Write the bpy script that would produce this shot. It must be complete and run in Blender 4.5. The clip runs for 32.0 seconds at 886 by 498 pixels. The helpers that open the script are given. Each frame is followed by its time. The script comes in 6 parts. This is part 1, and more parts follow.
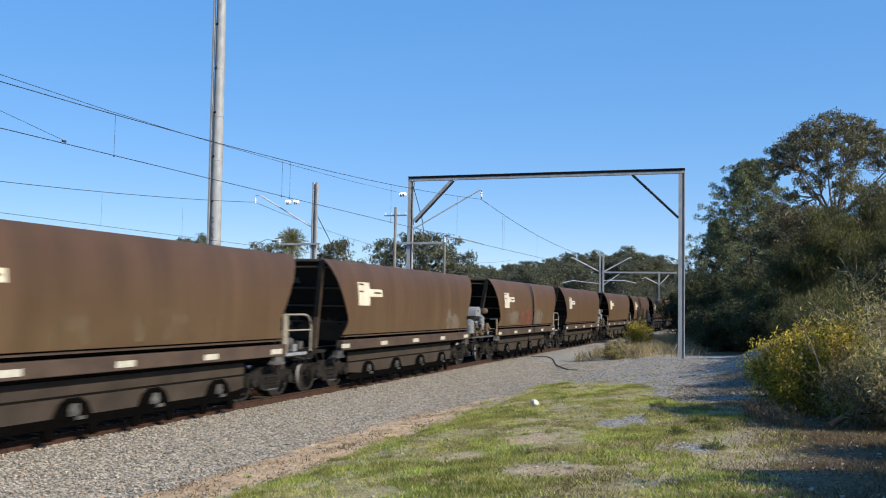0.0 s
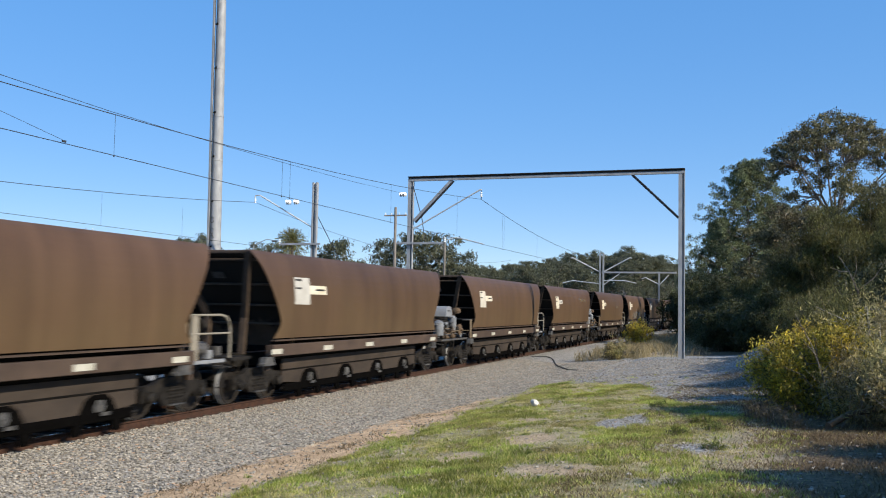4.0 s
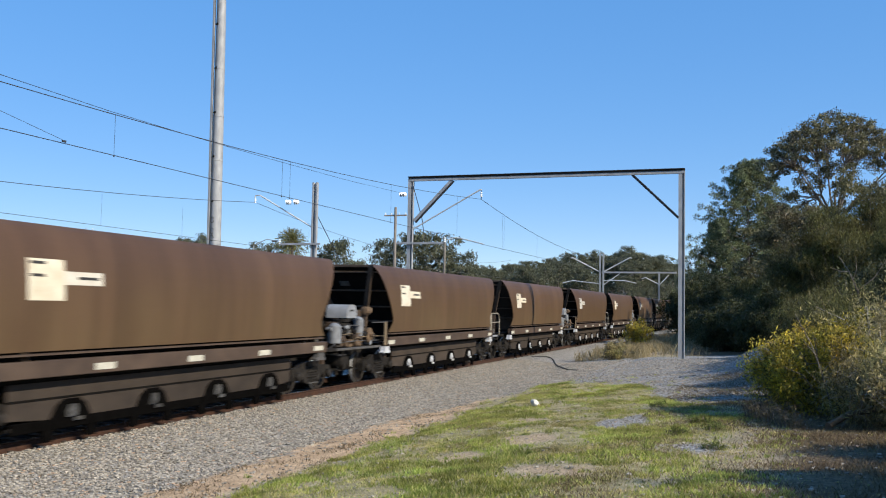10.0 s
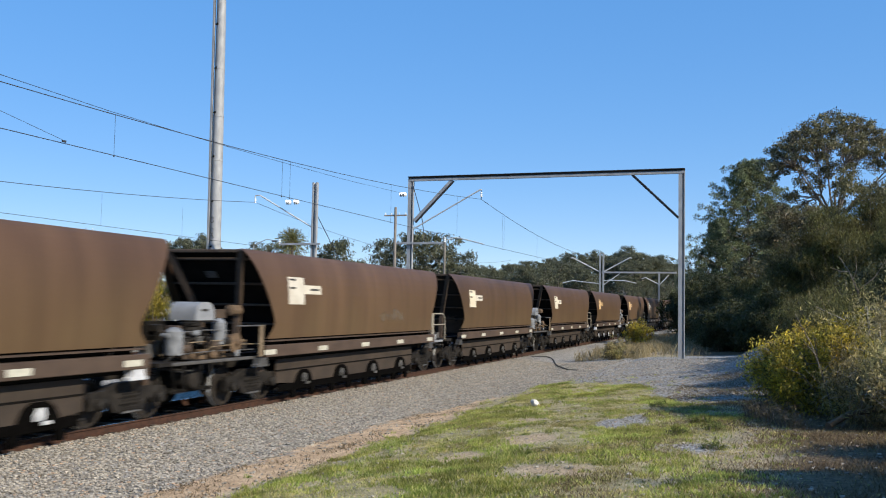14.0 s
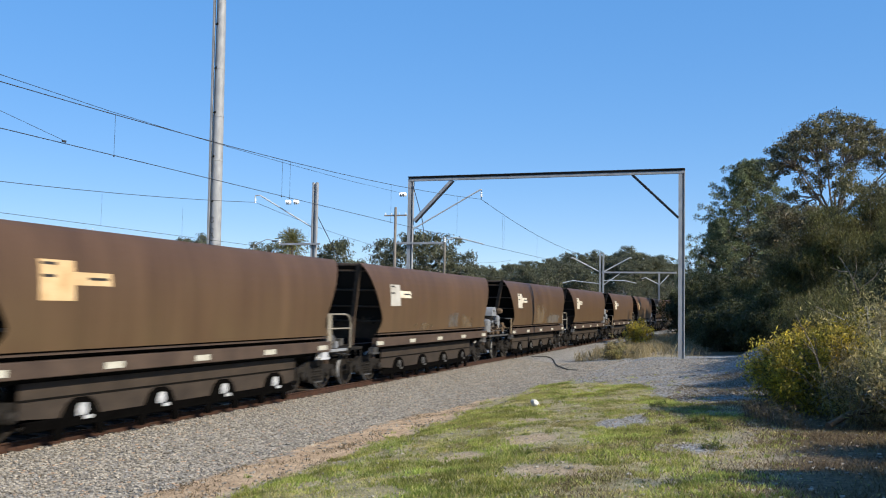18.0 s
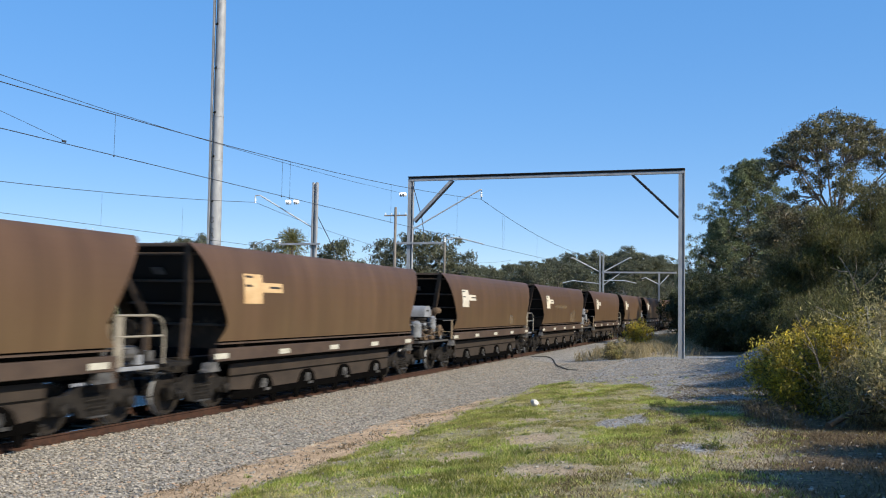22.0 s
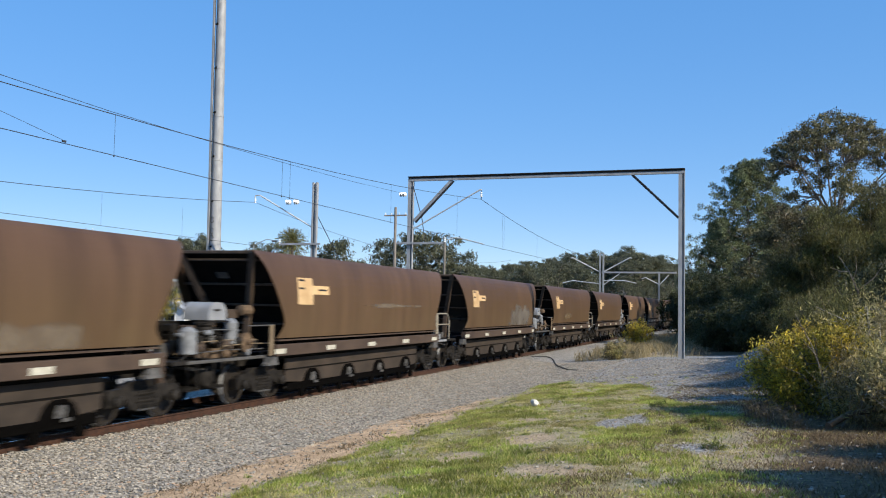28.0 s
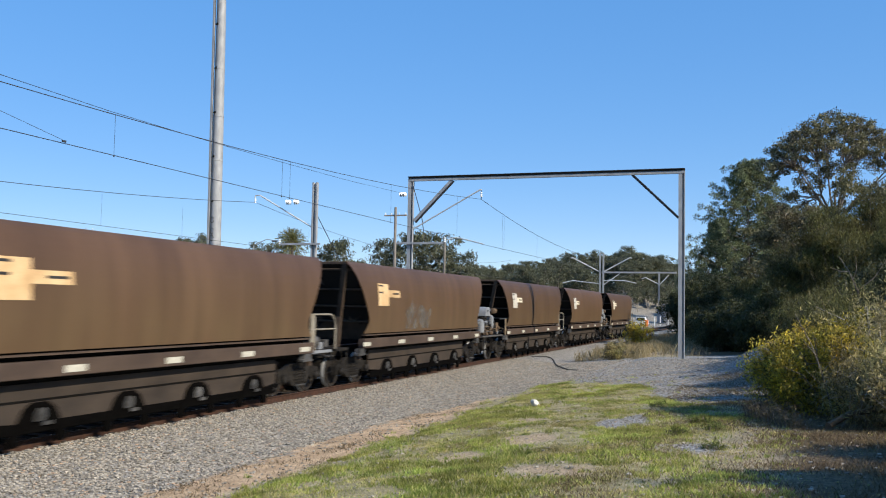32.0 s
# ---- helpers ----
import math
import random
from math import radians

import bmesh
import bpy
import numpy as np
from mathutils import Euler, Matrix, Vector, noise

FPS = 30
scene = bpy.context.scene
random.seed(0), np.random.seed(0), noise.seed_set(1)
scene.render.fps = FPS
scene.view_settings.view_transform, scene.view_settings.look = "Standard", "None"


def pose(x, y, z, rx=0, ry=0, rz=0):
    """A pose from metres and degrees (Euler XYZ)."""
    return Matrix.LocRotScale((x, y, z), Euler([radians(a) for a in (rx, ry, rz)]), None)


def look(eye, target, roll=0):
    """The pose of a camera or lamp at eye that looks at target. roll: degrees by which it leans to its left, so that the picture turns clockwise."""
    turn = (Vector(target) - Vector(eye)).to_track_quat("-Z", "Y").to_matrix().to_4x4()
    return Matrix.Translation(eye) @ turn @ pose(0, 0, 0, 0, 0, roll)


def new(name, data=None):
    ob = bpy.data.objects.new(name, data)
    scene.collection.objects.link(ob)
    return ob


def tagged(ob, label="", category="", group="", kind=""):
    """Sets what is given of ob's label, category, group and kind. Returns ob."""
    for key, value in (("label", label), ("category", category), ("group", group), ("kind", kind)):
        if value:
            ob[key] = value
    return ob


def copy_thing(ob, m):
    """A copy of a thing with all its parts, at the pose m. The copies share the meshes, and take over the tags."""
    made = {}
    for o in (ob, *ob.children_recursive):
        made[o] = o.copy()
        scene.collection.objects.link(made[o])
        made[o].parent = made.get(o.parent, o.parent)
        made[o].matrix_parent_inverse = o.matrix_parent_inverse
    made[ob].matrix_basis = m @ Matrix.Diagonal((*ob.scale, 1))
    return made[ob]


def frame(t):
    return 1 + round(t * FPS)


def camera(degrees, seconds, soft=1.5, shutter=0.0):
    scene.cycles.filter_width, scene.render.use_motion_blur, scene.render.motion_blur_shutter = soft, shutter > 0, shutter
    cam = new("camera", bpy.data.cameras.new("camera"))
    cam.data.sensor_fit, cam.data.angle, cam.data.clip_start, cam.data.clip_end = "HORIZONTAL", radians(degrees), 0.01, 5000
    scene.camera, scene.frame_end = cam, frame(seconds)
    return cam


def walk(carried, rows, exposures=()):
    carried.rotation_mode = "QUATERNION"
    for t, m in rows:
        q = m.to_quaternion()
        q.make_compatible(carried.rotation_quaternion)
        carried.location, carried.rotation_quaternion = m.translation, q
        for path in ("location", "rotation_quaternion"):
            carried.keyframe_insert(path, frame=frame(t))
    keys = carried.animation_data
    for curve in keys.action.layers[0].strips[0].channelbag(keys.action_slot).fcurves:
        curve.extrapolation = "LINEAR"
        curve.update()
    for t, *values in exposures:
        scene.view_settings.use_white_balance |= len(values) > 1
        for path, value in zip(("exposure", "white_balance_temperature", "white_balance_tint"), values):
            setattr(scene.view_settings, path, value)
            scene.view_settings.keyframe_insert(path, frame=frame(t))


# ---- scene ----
cam = camera(52.06, 32.0, soft=1.05, shutter=0.34)
HEAD = radians(19.365)
EYE = Vector((12.57, 0.0, 2.40))
WAY = Vector((-math.sin(HEAD) * math.cos(radians(3.573)), math.cos(HEAD) * math.cos(radians(3.573)), math.sin(radians(3.573))))
VIEW = look(EYE, EYE + WAY * 10, 1.099)
walk(cam, [(0.0, VIEW), (32.0, VIEW)])

# ---- world and sun ----
SUN_HIGH = radians(32.5)
SUN_TO = Vector((0.951 * math.cos(SUN_HIGH), -0.309 * math.cos(SUN_HIGH), math.sin(SUN_HIGH)))
world = bpy.data.worlds.new("sky")
scene.world = world
world.use_nodes = True
sky = world.node_tree.nodes.new("ShaderNodeTexSky")
sky.sky_type, sky.sun_disc = "NISHITA", False
sky.sun_elevation, sky.sun_rotation = SUN_HIGH, radians(108)
sky.air_density, sky.dust_density, sky.ozone_density = 0.6, 0.0, 4.0
back = world.node_tree.nodes["Background"]
deep = world.node_tree.nodes.new("ShaderNodeHueSaturation")
deep.inputs["Hue"].default_value, deep.inputs["Saturation"].default_value = 0.512, 2.46
even = world.node_tree.nodes.new("ShaderNodeGamma")
even.inputs["Gamma"].default_value = 0.30
world.node_tree.links.new(sky.outputs[0], even.inputs["Color"])
world.node_tree.links.new(even.outputs[0], deep.inputs["Color"])
world.node_tree.links.new(deep.outputs[0], back.inputs[0])
back.inputs[1].default_value = 0.462
sun = new("sun", bpy.data.lights.new("sun", "SUN"))
sun.data.energy, sun.data.angle, sun.data.color = 5.0, radians(0.53), (1.0, 0.915, 0.755)
sun.matrix_world = look(SUN_TO * 50, (0, 0, 0))
scene.view_settings.exposure = 0.30


# ---- materials ----
def mat(name, dark, light, scale=6.0, rough=0.7, metal=0.0, bump=0.2, stretch=(1, 1, 1), fine=60.0, vary=0.0, spec=0.4):
    """Two-scale noise between two colours; vary: change of tone from object to object."""
    m = bpy.data.materials.new(name)
    m.use_nodes = True
    nt = m.node_tree
    n, ln = nt.nodes, nt.links
    b = n["Principled BSDF"]
    b.inputs["Roughness"].default_value, b.inputs["Metallic"].default_value = rough, metal
    b.inputs["Specular IOR Level"].default_value = spec
    tc, info = n.new("ShaderNodeTexCoord"), n.new("ShaderNodeObjectInfo")
    mp, add = n.new("ShaderNodeMapping"), n.new("ShaderNodeVectorMath")
    mp.inputs["Scale"].default_value = stretch
    off = n.new("ShaderNodeVectorMath")
    off.operation = "SCALE"
    off.inputs[0].default_value = (17.0, 31.0, 7.0)
    ln.new(info.outputs["Random"], off.inputs["Scale"])
    ln.new(tc.outputs["Object"], add.inputs[0])
    ln.new(off.outputs[0], add.inputs[1])
    ln.new(add.outputs[0], mp.inputs["Vector"])
    big, small = n.new("ShaderNodeTexNoise"), n.new("ShaderNodeTexNoise")
    big.inputs["Scale"].default_value, big.inputs["Detail"].default_value = scale, 5
    small.inputs["Scale"].default_value, small.inputs["Detail"].default_value = fine, 3
    ln.new(mp.outputs[0], big.inputs["Vector"])
    ln.new(add.outputs[0], small.inputs["Vector"])
    mx = n.new("ShaderNodeMath")
    mx.operation = "MULTIPLY_ADD"
    mx.inputs[1].default_value = 0.35
    ln.new(small.outputs[0], mx.inputs[0])
    ln.new(big.outputs[0], mx.inputs[2])
    ramp = n.new("ShaderNodeValToRGB")
    ramp.color_ramp.elements[0].position, ramp.color_ramp.elements[1].position = 0.42, 0.92
    ramp.color_ramp.elements[0].color, ramp.color_ramp.elements[1].color = (*dark, 1), (*light, 1)
    ln.new(mx.outputs[0], ramp.inputs[0])
    out = ramp.outputs[0]
    if vary:
        hs, mr = n.new("ShaderNodeHueSaturation"), n.new("ShaderNodeMapRange")
        mr.inputs["To Min"].default_value, mr.inputs["To Max"].default_value = 1 - vary, 1 + vary
        ln.new(info.outputs["Random"], mr.inputs["Value"])
        ln.new(mr.outputs[0], hs.inputs["Value"])
        ln.new(out, hs.inputs["Color"])
        out = hs.outputs[0]
    ln.new(out, b.inputs["Base Color"])
    if bump:
        bp = n.new("ShaderNodeBump")
        bp.inputs["Strength"].default_value, bp.inputs["Distance"].default_value = bump, 0.01
        ln.new(mx.outputs[0], bp.inputs["Height"])
        ln.new(bp.outputs[0], b.inputs["Normal"])
    return m


def leaf_mat(name, dark, light, shine=0.5, through_light=0.3, gold=None, gold_share=0.0, patchy=0.0, patch=0.8):
    """Leaves: colour from leaf to leaf and, less, from clump to clump; some light passes through."""
    m = bpy.data.materials.new(name)
    m.use_nodes = True
    n, ln = m.node_tree.nodes, m.node_tree.links
    b = n["Principled BSDF"]
    b.inputs["Roughness"].default_value = shine
    b.inputs["Specular IOR Level"].default_value = 0.3
    geo, ramp = n.new("ShaderNodeNewGeometry"), n.new("ShaderNodeValToRGB")
    ramp.color_ramp.elements[0].color, ramp.color_ramp.elements[1].color = (*dark, 1), (*light, 1)
    if gold:
        e = ramp.color_ramp.elements.new(1 - gold_share)
        e.color = (*light, 1)
        ramp.color_ramp.elements[1].position = max(0.0, 1 - gold_share - 0.02)
        ramp.color_ramp.elements[-1].color = (*gold, 1)
        ramp.color_ramp.elements[-2].color = (*[0.5 * (a + c) for a, c in zip(light, gold)], 1)
    ln.new(geo.outputs["Random Per Island"], ramp.inputs[0])
    out = ramp.outputs[0]
    if patchy:
        tx, mr, hs = n.new("ShaderNodeTexNoise"), n.new("ShaderNodeMapRange"), n.new("ShaderNodeHueSaturation")
        tx.inputs["Scale"].default_value, tx.inputs["Detail"].default_value = patch, 3
        ln.new(geo.outputs["Position"], tx.inputs["Vector"])
        mr.inputs["From Min"].default_value, mr.inputs["From Max"].default_value = 0.35, 0.65
        mr.inputs["To Min"].default_value, mr.inputs["To Max"].default_value = 1 - patchy, 1 + patchy
        ln.new(tx.outputs[0], mr.inputs["Value"])
        ln.new(mr.outputs[0], hs.inputs["Value"])
        hue = n.new("ShaderNodeMapRange")
        hue.inputs["From Min"].default_value, hue.inputs["From Max"].default_value = 0.35, 0.65
        hue.inputs["To Min"].default_value, hue.inputs["To Max"].default_value = 0.5 - 0.05 * patchy, 0.5 + 0.05 * patchy
        ln.new(tx.outputs[1], hue.inputs["Value"])
        ln.new(hue.outputs[0], hs.inputs["Hue"])
        ln.new(out, hs.inputs["Color"])
        out = hs.outputs[0]
    ln.new(out, b.inputs["Base Color"])
    tr, mixer = n.new("ShaderNodeBsdfTranslucent"), n.new("ShaderNodeMixShader")
    ln.new(out, tr.inputs["Color"])
    mixer.inputs[0].default_value = through_light
    ln.new(b.outputs[0], mixer.inputs[1])
    ln.new(tr.outputs[0], mixer.inputs[2])
    ln.new(mixer.outputs[0], n["Material Output"].inputs["Surface"])
    return m


def side_paint():
    """Brown paint with faint seams, streaks and olive dust that thickens in cloudy bands."""
    m = mat("weathered brown wagon paint", (0.067, 0.0366, 0.0208), (0.104, 0.0586, 0.0333), 1.1, 0.50, 0.0, 0.05, (1, 1, 0.16), 25, 0.13, 0.26)
    n, ln = m.node_tree.nodes, m.node_tree.links
    b = n["Principled BSDF"]
    base = b.inputs["Base Color"].links[0].from_socket
    tc, info, sep = n.new("ShaderNodeTexCoord"), n.new("ShaderNodeObjectInfo"), n.new("ShaderNodeSeparateXYZ")
    ln.new(tc.outputs["Object"], sep.inputs[0])
    cloud = n.new("ShaderNodeTexNoise")
    cloud.noise_dimensions = "4D"
    cloud.inputs["Scale"].default_value, cloud.inputs["Detail"].default_value = 0.9, 4
    ln.new(tc.outputs["Object"], cloud.inputs["Vector"])
    wv = n.new("ShaderNodeMath")
    wv.operation = "MULTIPLY"
    wv.inputs[1].default_value = 40.0
    ln.new(info.outputs["Random"], wv.inputs[0])
    ln.new(wv.outputs[0], cloud.inputs["W"])
    hi = n.new("ShaderNodeMapRange")
    hi.inputs["From Min"].default_value, hi.inputs["From Max"].default_value = 3.3, 1.7
    ln.new(sep.outputs["Z"], hi.inputs["Value"])
    am = n.new("ShaderNodeMath")
    am.operation = "MULTIPLY"
    ln.new(hi.outputs[0], am.inputs[0])
    ln.new(cloud.outputs[0], am.inputs[1])
    mx = n.new("ShaderNodeMix")
    mx.data_type = "RGBA"
    mx.inputs["B"].default_value = (0.122, 0.0825, 0.0413, 1)
    ln.new(am.outputs[0], mx.inputs["Factor"])
    ln.new(base, mx.inputs["A"])
    # seams every 1.09 m
    md = n.new("ShaderNodeMath")
    md.operation = "PINGPONG"
    md.inputs[1].default_value = 0.545
    ln.new(sep.outputs["Y"], md.inputs[0])
    sm = n.new("ShaderNodeMapRange")
    sm.inputs["From Max"].default_value = 0.03
    sm.inputs["To Min"].default_value, sm.inputs["To Max"].default_value = 0.84, 1.0
    ln.new(md.outputs[0], sm.inputs["Value"])
    hs = n.new("ShaderNodeHueSaturation")
    ln.new(mx.outputs["Result"], hs.inputs["Color"])
    ln.new(sm.outputs[0], hs.inputs["Value"])
    # broad run-off streaks down the sheet
    run, mp, runs = n.new("ShaderNodeTexNoise"), n.new("ShaderNodeMapping"), n.new("ShaderNodeMapRange")
    run.noise_dimensions = "4D"
    mp.inputs["Scale"].default_value = (0.2, 2.3, 0.16)
    run.inputs["Scale"].default_value, run.inputs["Detail"].default_value = 1.0, 3
    ln.new(tc.outputs["Object"], mp.inputs["Vector"])
    ln.new(mp.outputs[0], run.inputs["Vector"])
    ln.new(wv.outputs[0], run.inputs["W"])
    runs.inputs["From Min"].default_value, runs.inputs["From Max"].default_value = 0.33, 0.62
    runs.inputs["To Min"].default_value, runs.inputs["To Max"].default_value = 0.88, 1.06
    ln.new(run.outputs[0], runs.inputs["Value"])
    streaked = n.new("ShaderNodeHueSaturation")
    ln.new(hs.outputs[0], streaked.inputs["Color"])
    ln.new(runs.outputs[0], streaked.inputs["Value"])
    ln.new(streaked.outputs[0], b.inputs["Base Color"])
    return m


M = {
    "side": side_paint(),
    "hopper": mat("dark dusty hopper steel", (0.0227, 0.0163, 0.0114), (0.053, 0.0382, 0.0273), 2.5, 0.7, 0.0, 0.2, (1, 0.6, 1), 40, 0.1),
    "sill": mat("dusty brown steel", (0.0446, 0.0286, 0.0205), (0.0893, 0.0589, 0.0401), 2.5, 0.65, 0.0, 0.2, (1, 0.6, 1), 40, 0.08),
    # coal black of the ends; also stands for shade in the shoulder gap
    "grime_shade": mat("coal-black end steel, also shade in gaps", (0.0032, 0.0031, 0.0028), (0.0113, 0.0097, 0.0081), 3, 0.85, 0.0, 0.3, (1, 1, 1), 50, 0.0, 0.08),
    # near black: the shade under the wagons is put into this colour
    "under_shade": mat("black steel with underside shade in its colour", (0.0013, 0.0011, 0.001), (0.0036, 0.0032, 0.0029), 6, 0.9, 0.0, 0.2, (1, 1, 1), 50, 0.0, 0.03),
    "rib": mat("brown rib steel", (0.0365, 0.0251, 0.0178), (0.0891, 0.0607, 0.0405), 5, 0.7),
    "bogie": mat("greasy dark cast steel", (0.0048, 0.0043, 0.0038), (0.0331, 0.0283, 0.0241), 7, 0.65, 0.1, 0.4, (1, 1, 1), 60, 0.15, 0.2),
    "wheel": mat("worn wheel steel", (0.0091, 0.0073, 0.0062), (0.034, 0.0267, 0.021), 9, 0.6, 0.1, 0.2),
    "tread": mat("polished wheel tread", (0.55, 0.55, 0.55), (0.75, 0.75, 0.75), 20, 0.35, 0.45, 0.05),
    "plate": mat("faded cream plate", (0.47, 0.40, 0.29), (0.64, 0.58, 0.46), 3, 0.6, 0.0, 0.05, (1, 1, 1), 30, 0.18),
    "marker": mat("dirty white reflector", (0.3612, 0.3354, 0.2668), (0.5848, 0.559, 0.4689), 8, 0.5, 0, 0.05),
    "letter": mat("black stencil paint", (0.0162, 0.0146, 0.0122), (0.0405, 0.0365, 0.0324), 8, 0.6, 0, 0),
    "tank": mat("pale grey enamel", (0.1836, 0.1904, 0.204), (0.2856, 0.2924, 0.306), 4, 0.45, 0.0, 0.05),
    "rusty": mat("orange-brown rusty steel", (0.0607, 0.0389, 0.0227), (0.162, 0.1053, 0.0607), 9, 0.75),
    "rail_pale": mat("pale handrail paint", (0.19, 0.165, 0.125), (0.30, 0.265, 0.21), 6, 0.6),
    "rail": mat("rusty rail", (0.0259, 0.0122, 0.0073), (0.0729, 0.0324, 0.0186), 8, 0.75, 0.1, 0.3),
    "railtop": mat("polished rail head", (0.35, 0.34, 0.33), (0.6, 0.6, 0.6), 8, 0.25, 1.0, 0.05),
    "sleeper": mat("grey-brown sleeper", (0.0284, 0.0219, 0.0162), (0.0972, 0.0729, 0.0551), 6, 0.85, 0, 0.4, (1, 1, 1), 50, 0.2),
    "galv": mat("galvanised steel", (0.24, 0.245, 0.25), (0.40, 0.40, 0.40), 4, 0.6, 0.1, 0.06, (1, 1, 0.4), 40),
    "wire": mat("dark copper wire", (0.0405, 0.0405, 0.0421), (0.081, 0.081, 0.081), 20, 0.5, 0.4, 0),
    "china": mat("white porcelain insulator", (0.7, 0.7, 0.68), (0.82, 0.82, 0.8), 10, 0.2, 0, 0),
    "timber": mat("grey weathered timber", (0.162, 0.1377, 0.1134), (0.2916, 0.2592, 0.2268), 6, 0.85, 0, 0.3, (4, 4, 0.4)),
    "bark": mat("grey-brown bark", (0.081, 0.0607, 0.0446), (0.243, 0.2025, 0.162), 5, 0.9, 0, 0.6, (3, 3, 0.6)),
    "bark_pale": mat("pale smooth bark", (0.243, 0.2106, 0.1701), (0.4212, 0.3888, 0.3402), 5, 0.8, 0, 0.3, (2, 2, 0.5)),
    "shed": mat("dull green shed paint", (0.081, 0.1094, 0.0932), (0.1377, 0.1701, 0.1458), 2, 0.6, 0, 0.05),
    "white": mat("white sheet metal", (0.62, 0.63, 0.62), (0.8, 0.8, 0.79), 3, 0.45, 0, 0.03),
    "glass": mat("dark car glass", (0.0081, 0.0097, 0.0122), (0.0162, 0.0194, 0.0243), 3, 0.08, 0, 0),
    "rock": mat("pale rock", (0.4455, 0.405, 0.3402), (0.6318, 0.5994, 0.5346), 9, 0.9, 0, 0.5),
    "orange": mat("orange plastic", (0.4455, 0.1134, 0.0243), (0.6075, 0.1782, 0.0486), 9, 0.6, 0, 0.1),
    "gum": leaf_mat("gum leaves", (0.050, 0.052, 0.024), (0.24, 0.215, 0.11), 0.45, 0.3, patchy=0.35, patch=0.5),
    "bronze": leaf_mat("bronze gum leaves", (0.05, 0.046, 0.022), (0.19, 0.15, 0.08), 0.45, 0.25, patchy=0.3, patch=0.6),
    "gum_far": leaf_mat("distant gum leaves", (0.0544, 0.0643, 0.0386), (0.1631, 0.1631, 0.0966), 0.6, 0.2),
    # dark shrub leaves: the shade under the trees is put into this colour
    "pine": leaf_mat("shrub leaves darkened for shade", (0.0204, 0.0272, 0.0102), (0.0952, 0.0986, 0.0374), 0.5, 0.25, patchy=0.3, patch=0.7),
    "needles": leaf_mat("pine needle tufts", (0.031, 0.0434, 0.0202), (0.2558, 0.279, 0.1318), 0.5, 0.2, patchy=0.3, patch=0.5),
    "feather": leaf_mat("feathery shrub leaves", (0.034, 0.036, 0.011), (0.19, 0.172, 0.056), 0.5, 0.40, patchy=0.45, patch=0.55),
    "wattle": leaf_mat("wattle leaves", (0.058, 0.056, 0.016), (0.40, 0.355, 0.085), 0.5, 0.38, (0.72, 0.52, 0.035), 0.12, 0.35, 1.6),
    "palm": leaf_mat("palm fronds", (0.0648, 0.0729, 0.0243), (0.3402, 0.3078, 0.1134), 0.45, 0.4),
    "grass": leaf_mat("short green grass", (0.19, 0.205, 0.040), (0.46, 0.47, 0.12), 0.6, 0.5, (0.54, 0.43, 0.22), 0.36, 0.40, 1.2),
    "lush": leaf_mat("lush green grass", (0.1836, 0.243, 0.0302), (0.4536, 0.54, 0.0918), 0.6, 0.5, (0.50, 0.42, 0.19), 0.16, 0.42, 1.3),
    "tussock": leaf_mat("dark tussock grass", (0.045, 0.058, 0.014), (0.17, 0.19, 0.045), 0.6, 0.35, patchy=0.3, patch=1.5),
    "twiggy": leaf_mat("twiggy shrub leaves", (0.0754, 0.0636, 0.0258), (0.4737, 0.393, 0.1668), 0.5, 0.35, patchy=0.4, patch=1.3),
    "brown_grass": leaf_mat("brown dry grass", (0.085, 0.060, 0.032), (0.245, 0.183, 0.102), 0.7, 0.3, patchy=0.3, patch=1.5),
    "tan": mat("dirty tan paint", (0.1215, 0.0875, 0.0535), (0.2187, 0.162, 0.1013), 6, 0.6),
    "blue": mat("blue sign enamel", (0.0162, 0.0405, 0.1782), (0.0243, 0.0648, 0.243), 6, 0.4, 0, 0),
    "straw": leaf_mat("dry straw grass", (0.2106, 0.162, 0.081), (0.4536, 0.3807, 0.2268), 0.7, 0.35),
}


# some data plates have yellowed more than others
plate_nodes, plate_links = M["plate"].node_tree.nodes, M["plate"].node_tree.links
yellowing, age = plate_nodes.new("ShaderNodeMapRange"), plate_nodes.new("ShaderNodeObjectInfo")
yellowing.inputs["To Min"].default_value, yellowing.inputs["To Max"].default_value = 0.55, 1.15
plate_links.new(age.outputs["Random"], yellowing.inputs["Value"])
plate_links.new(yellowing.outputs[0], next(k for k in plate_nodes if k.type == "HUE_SAT").inputs["Saturation"])


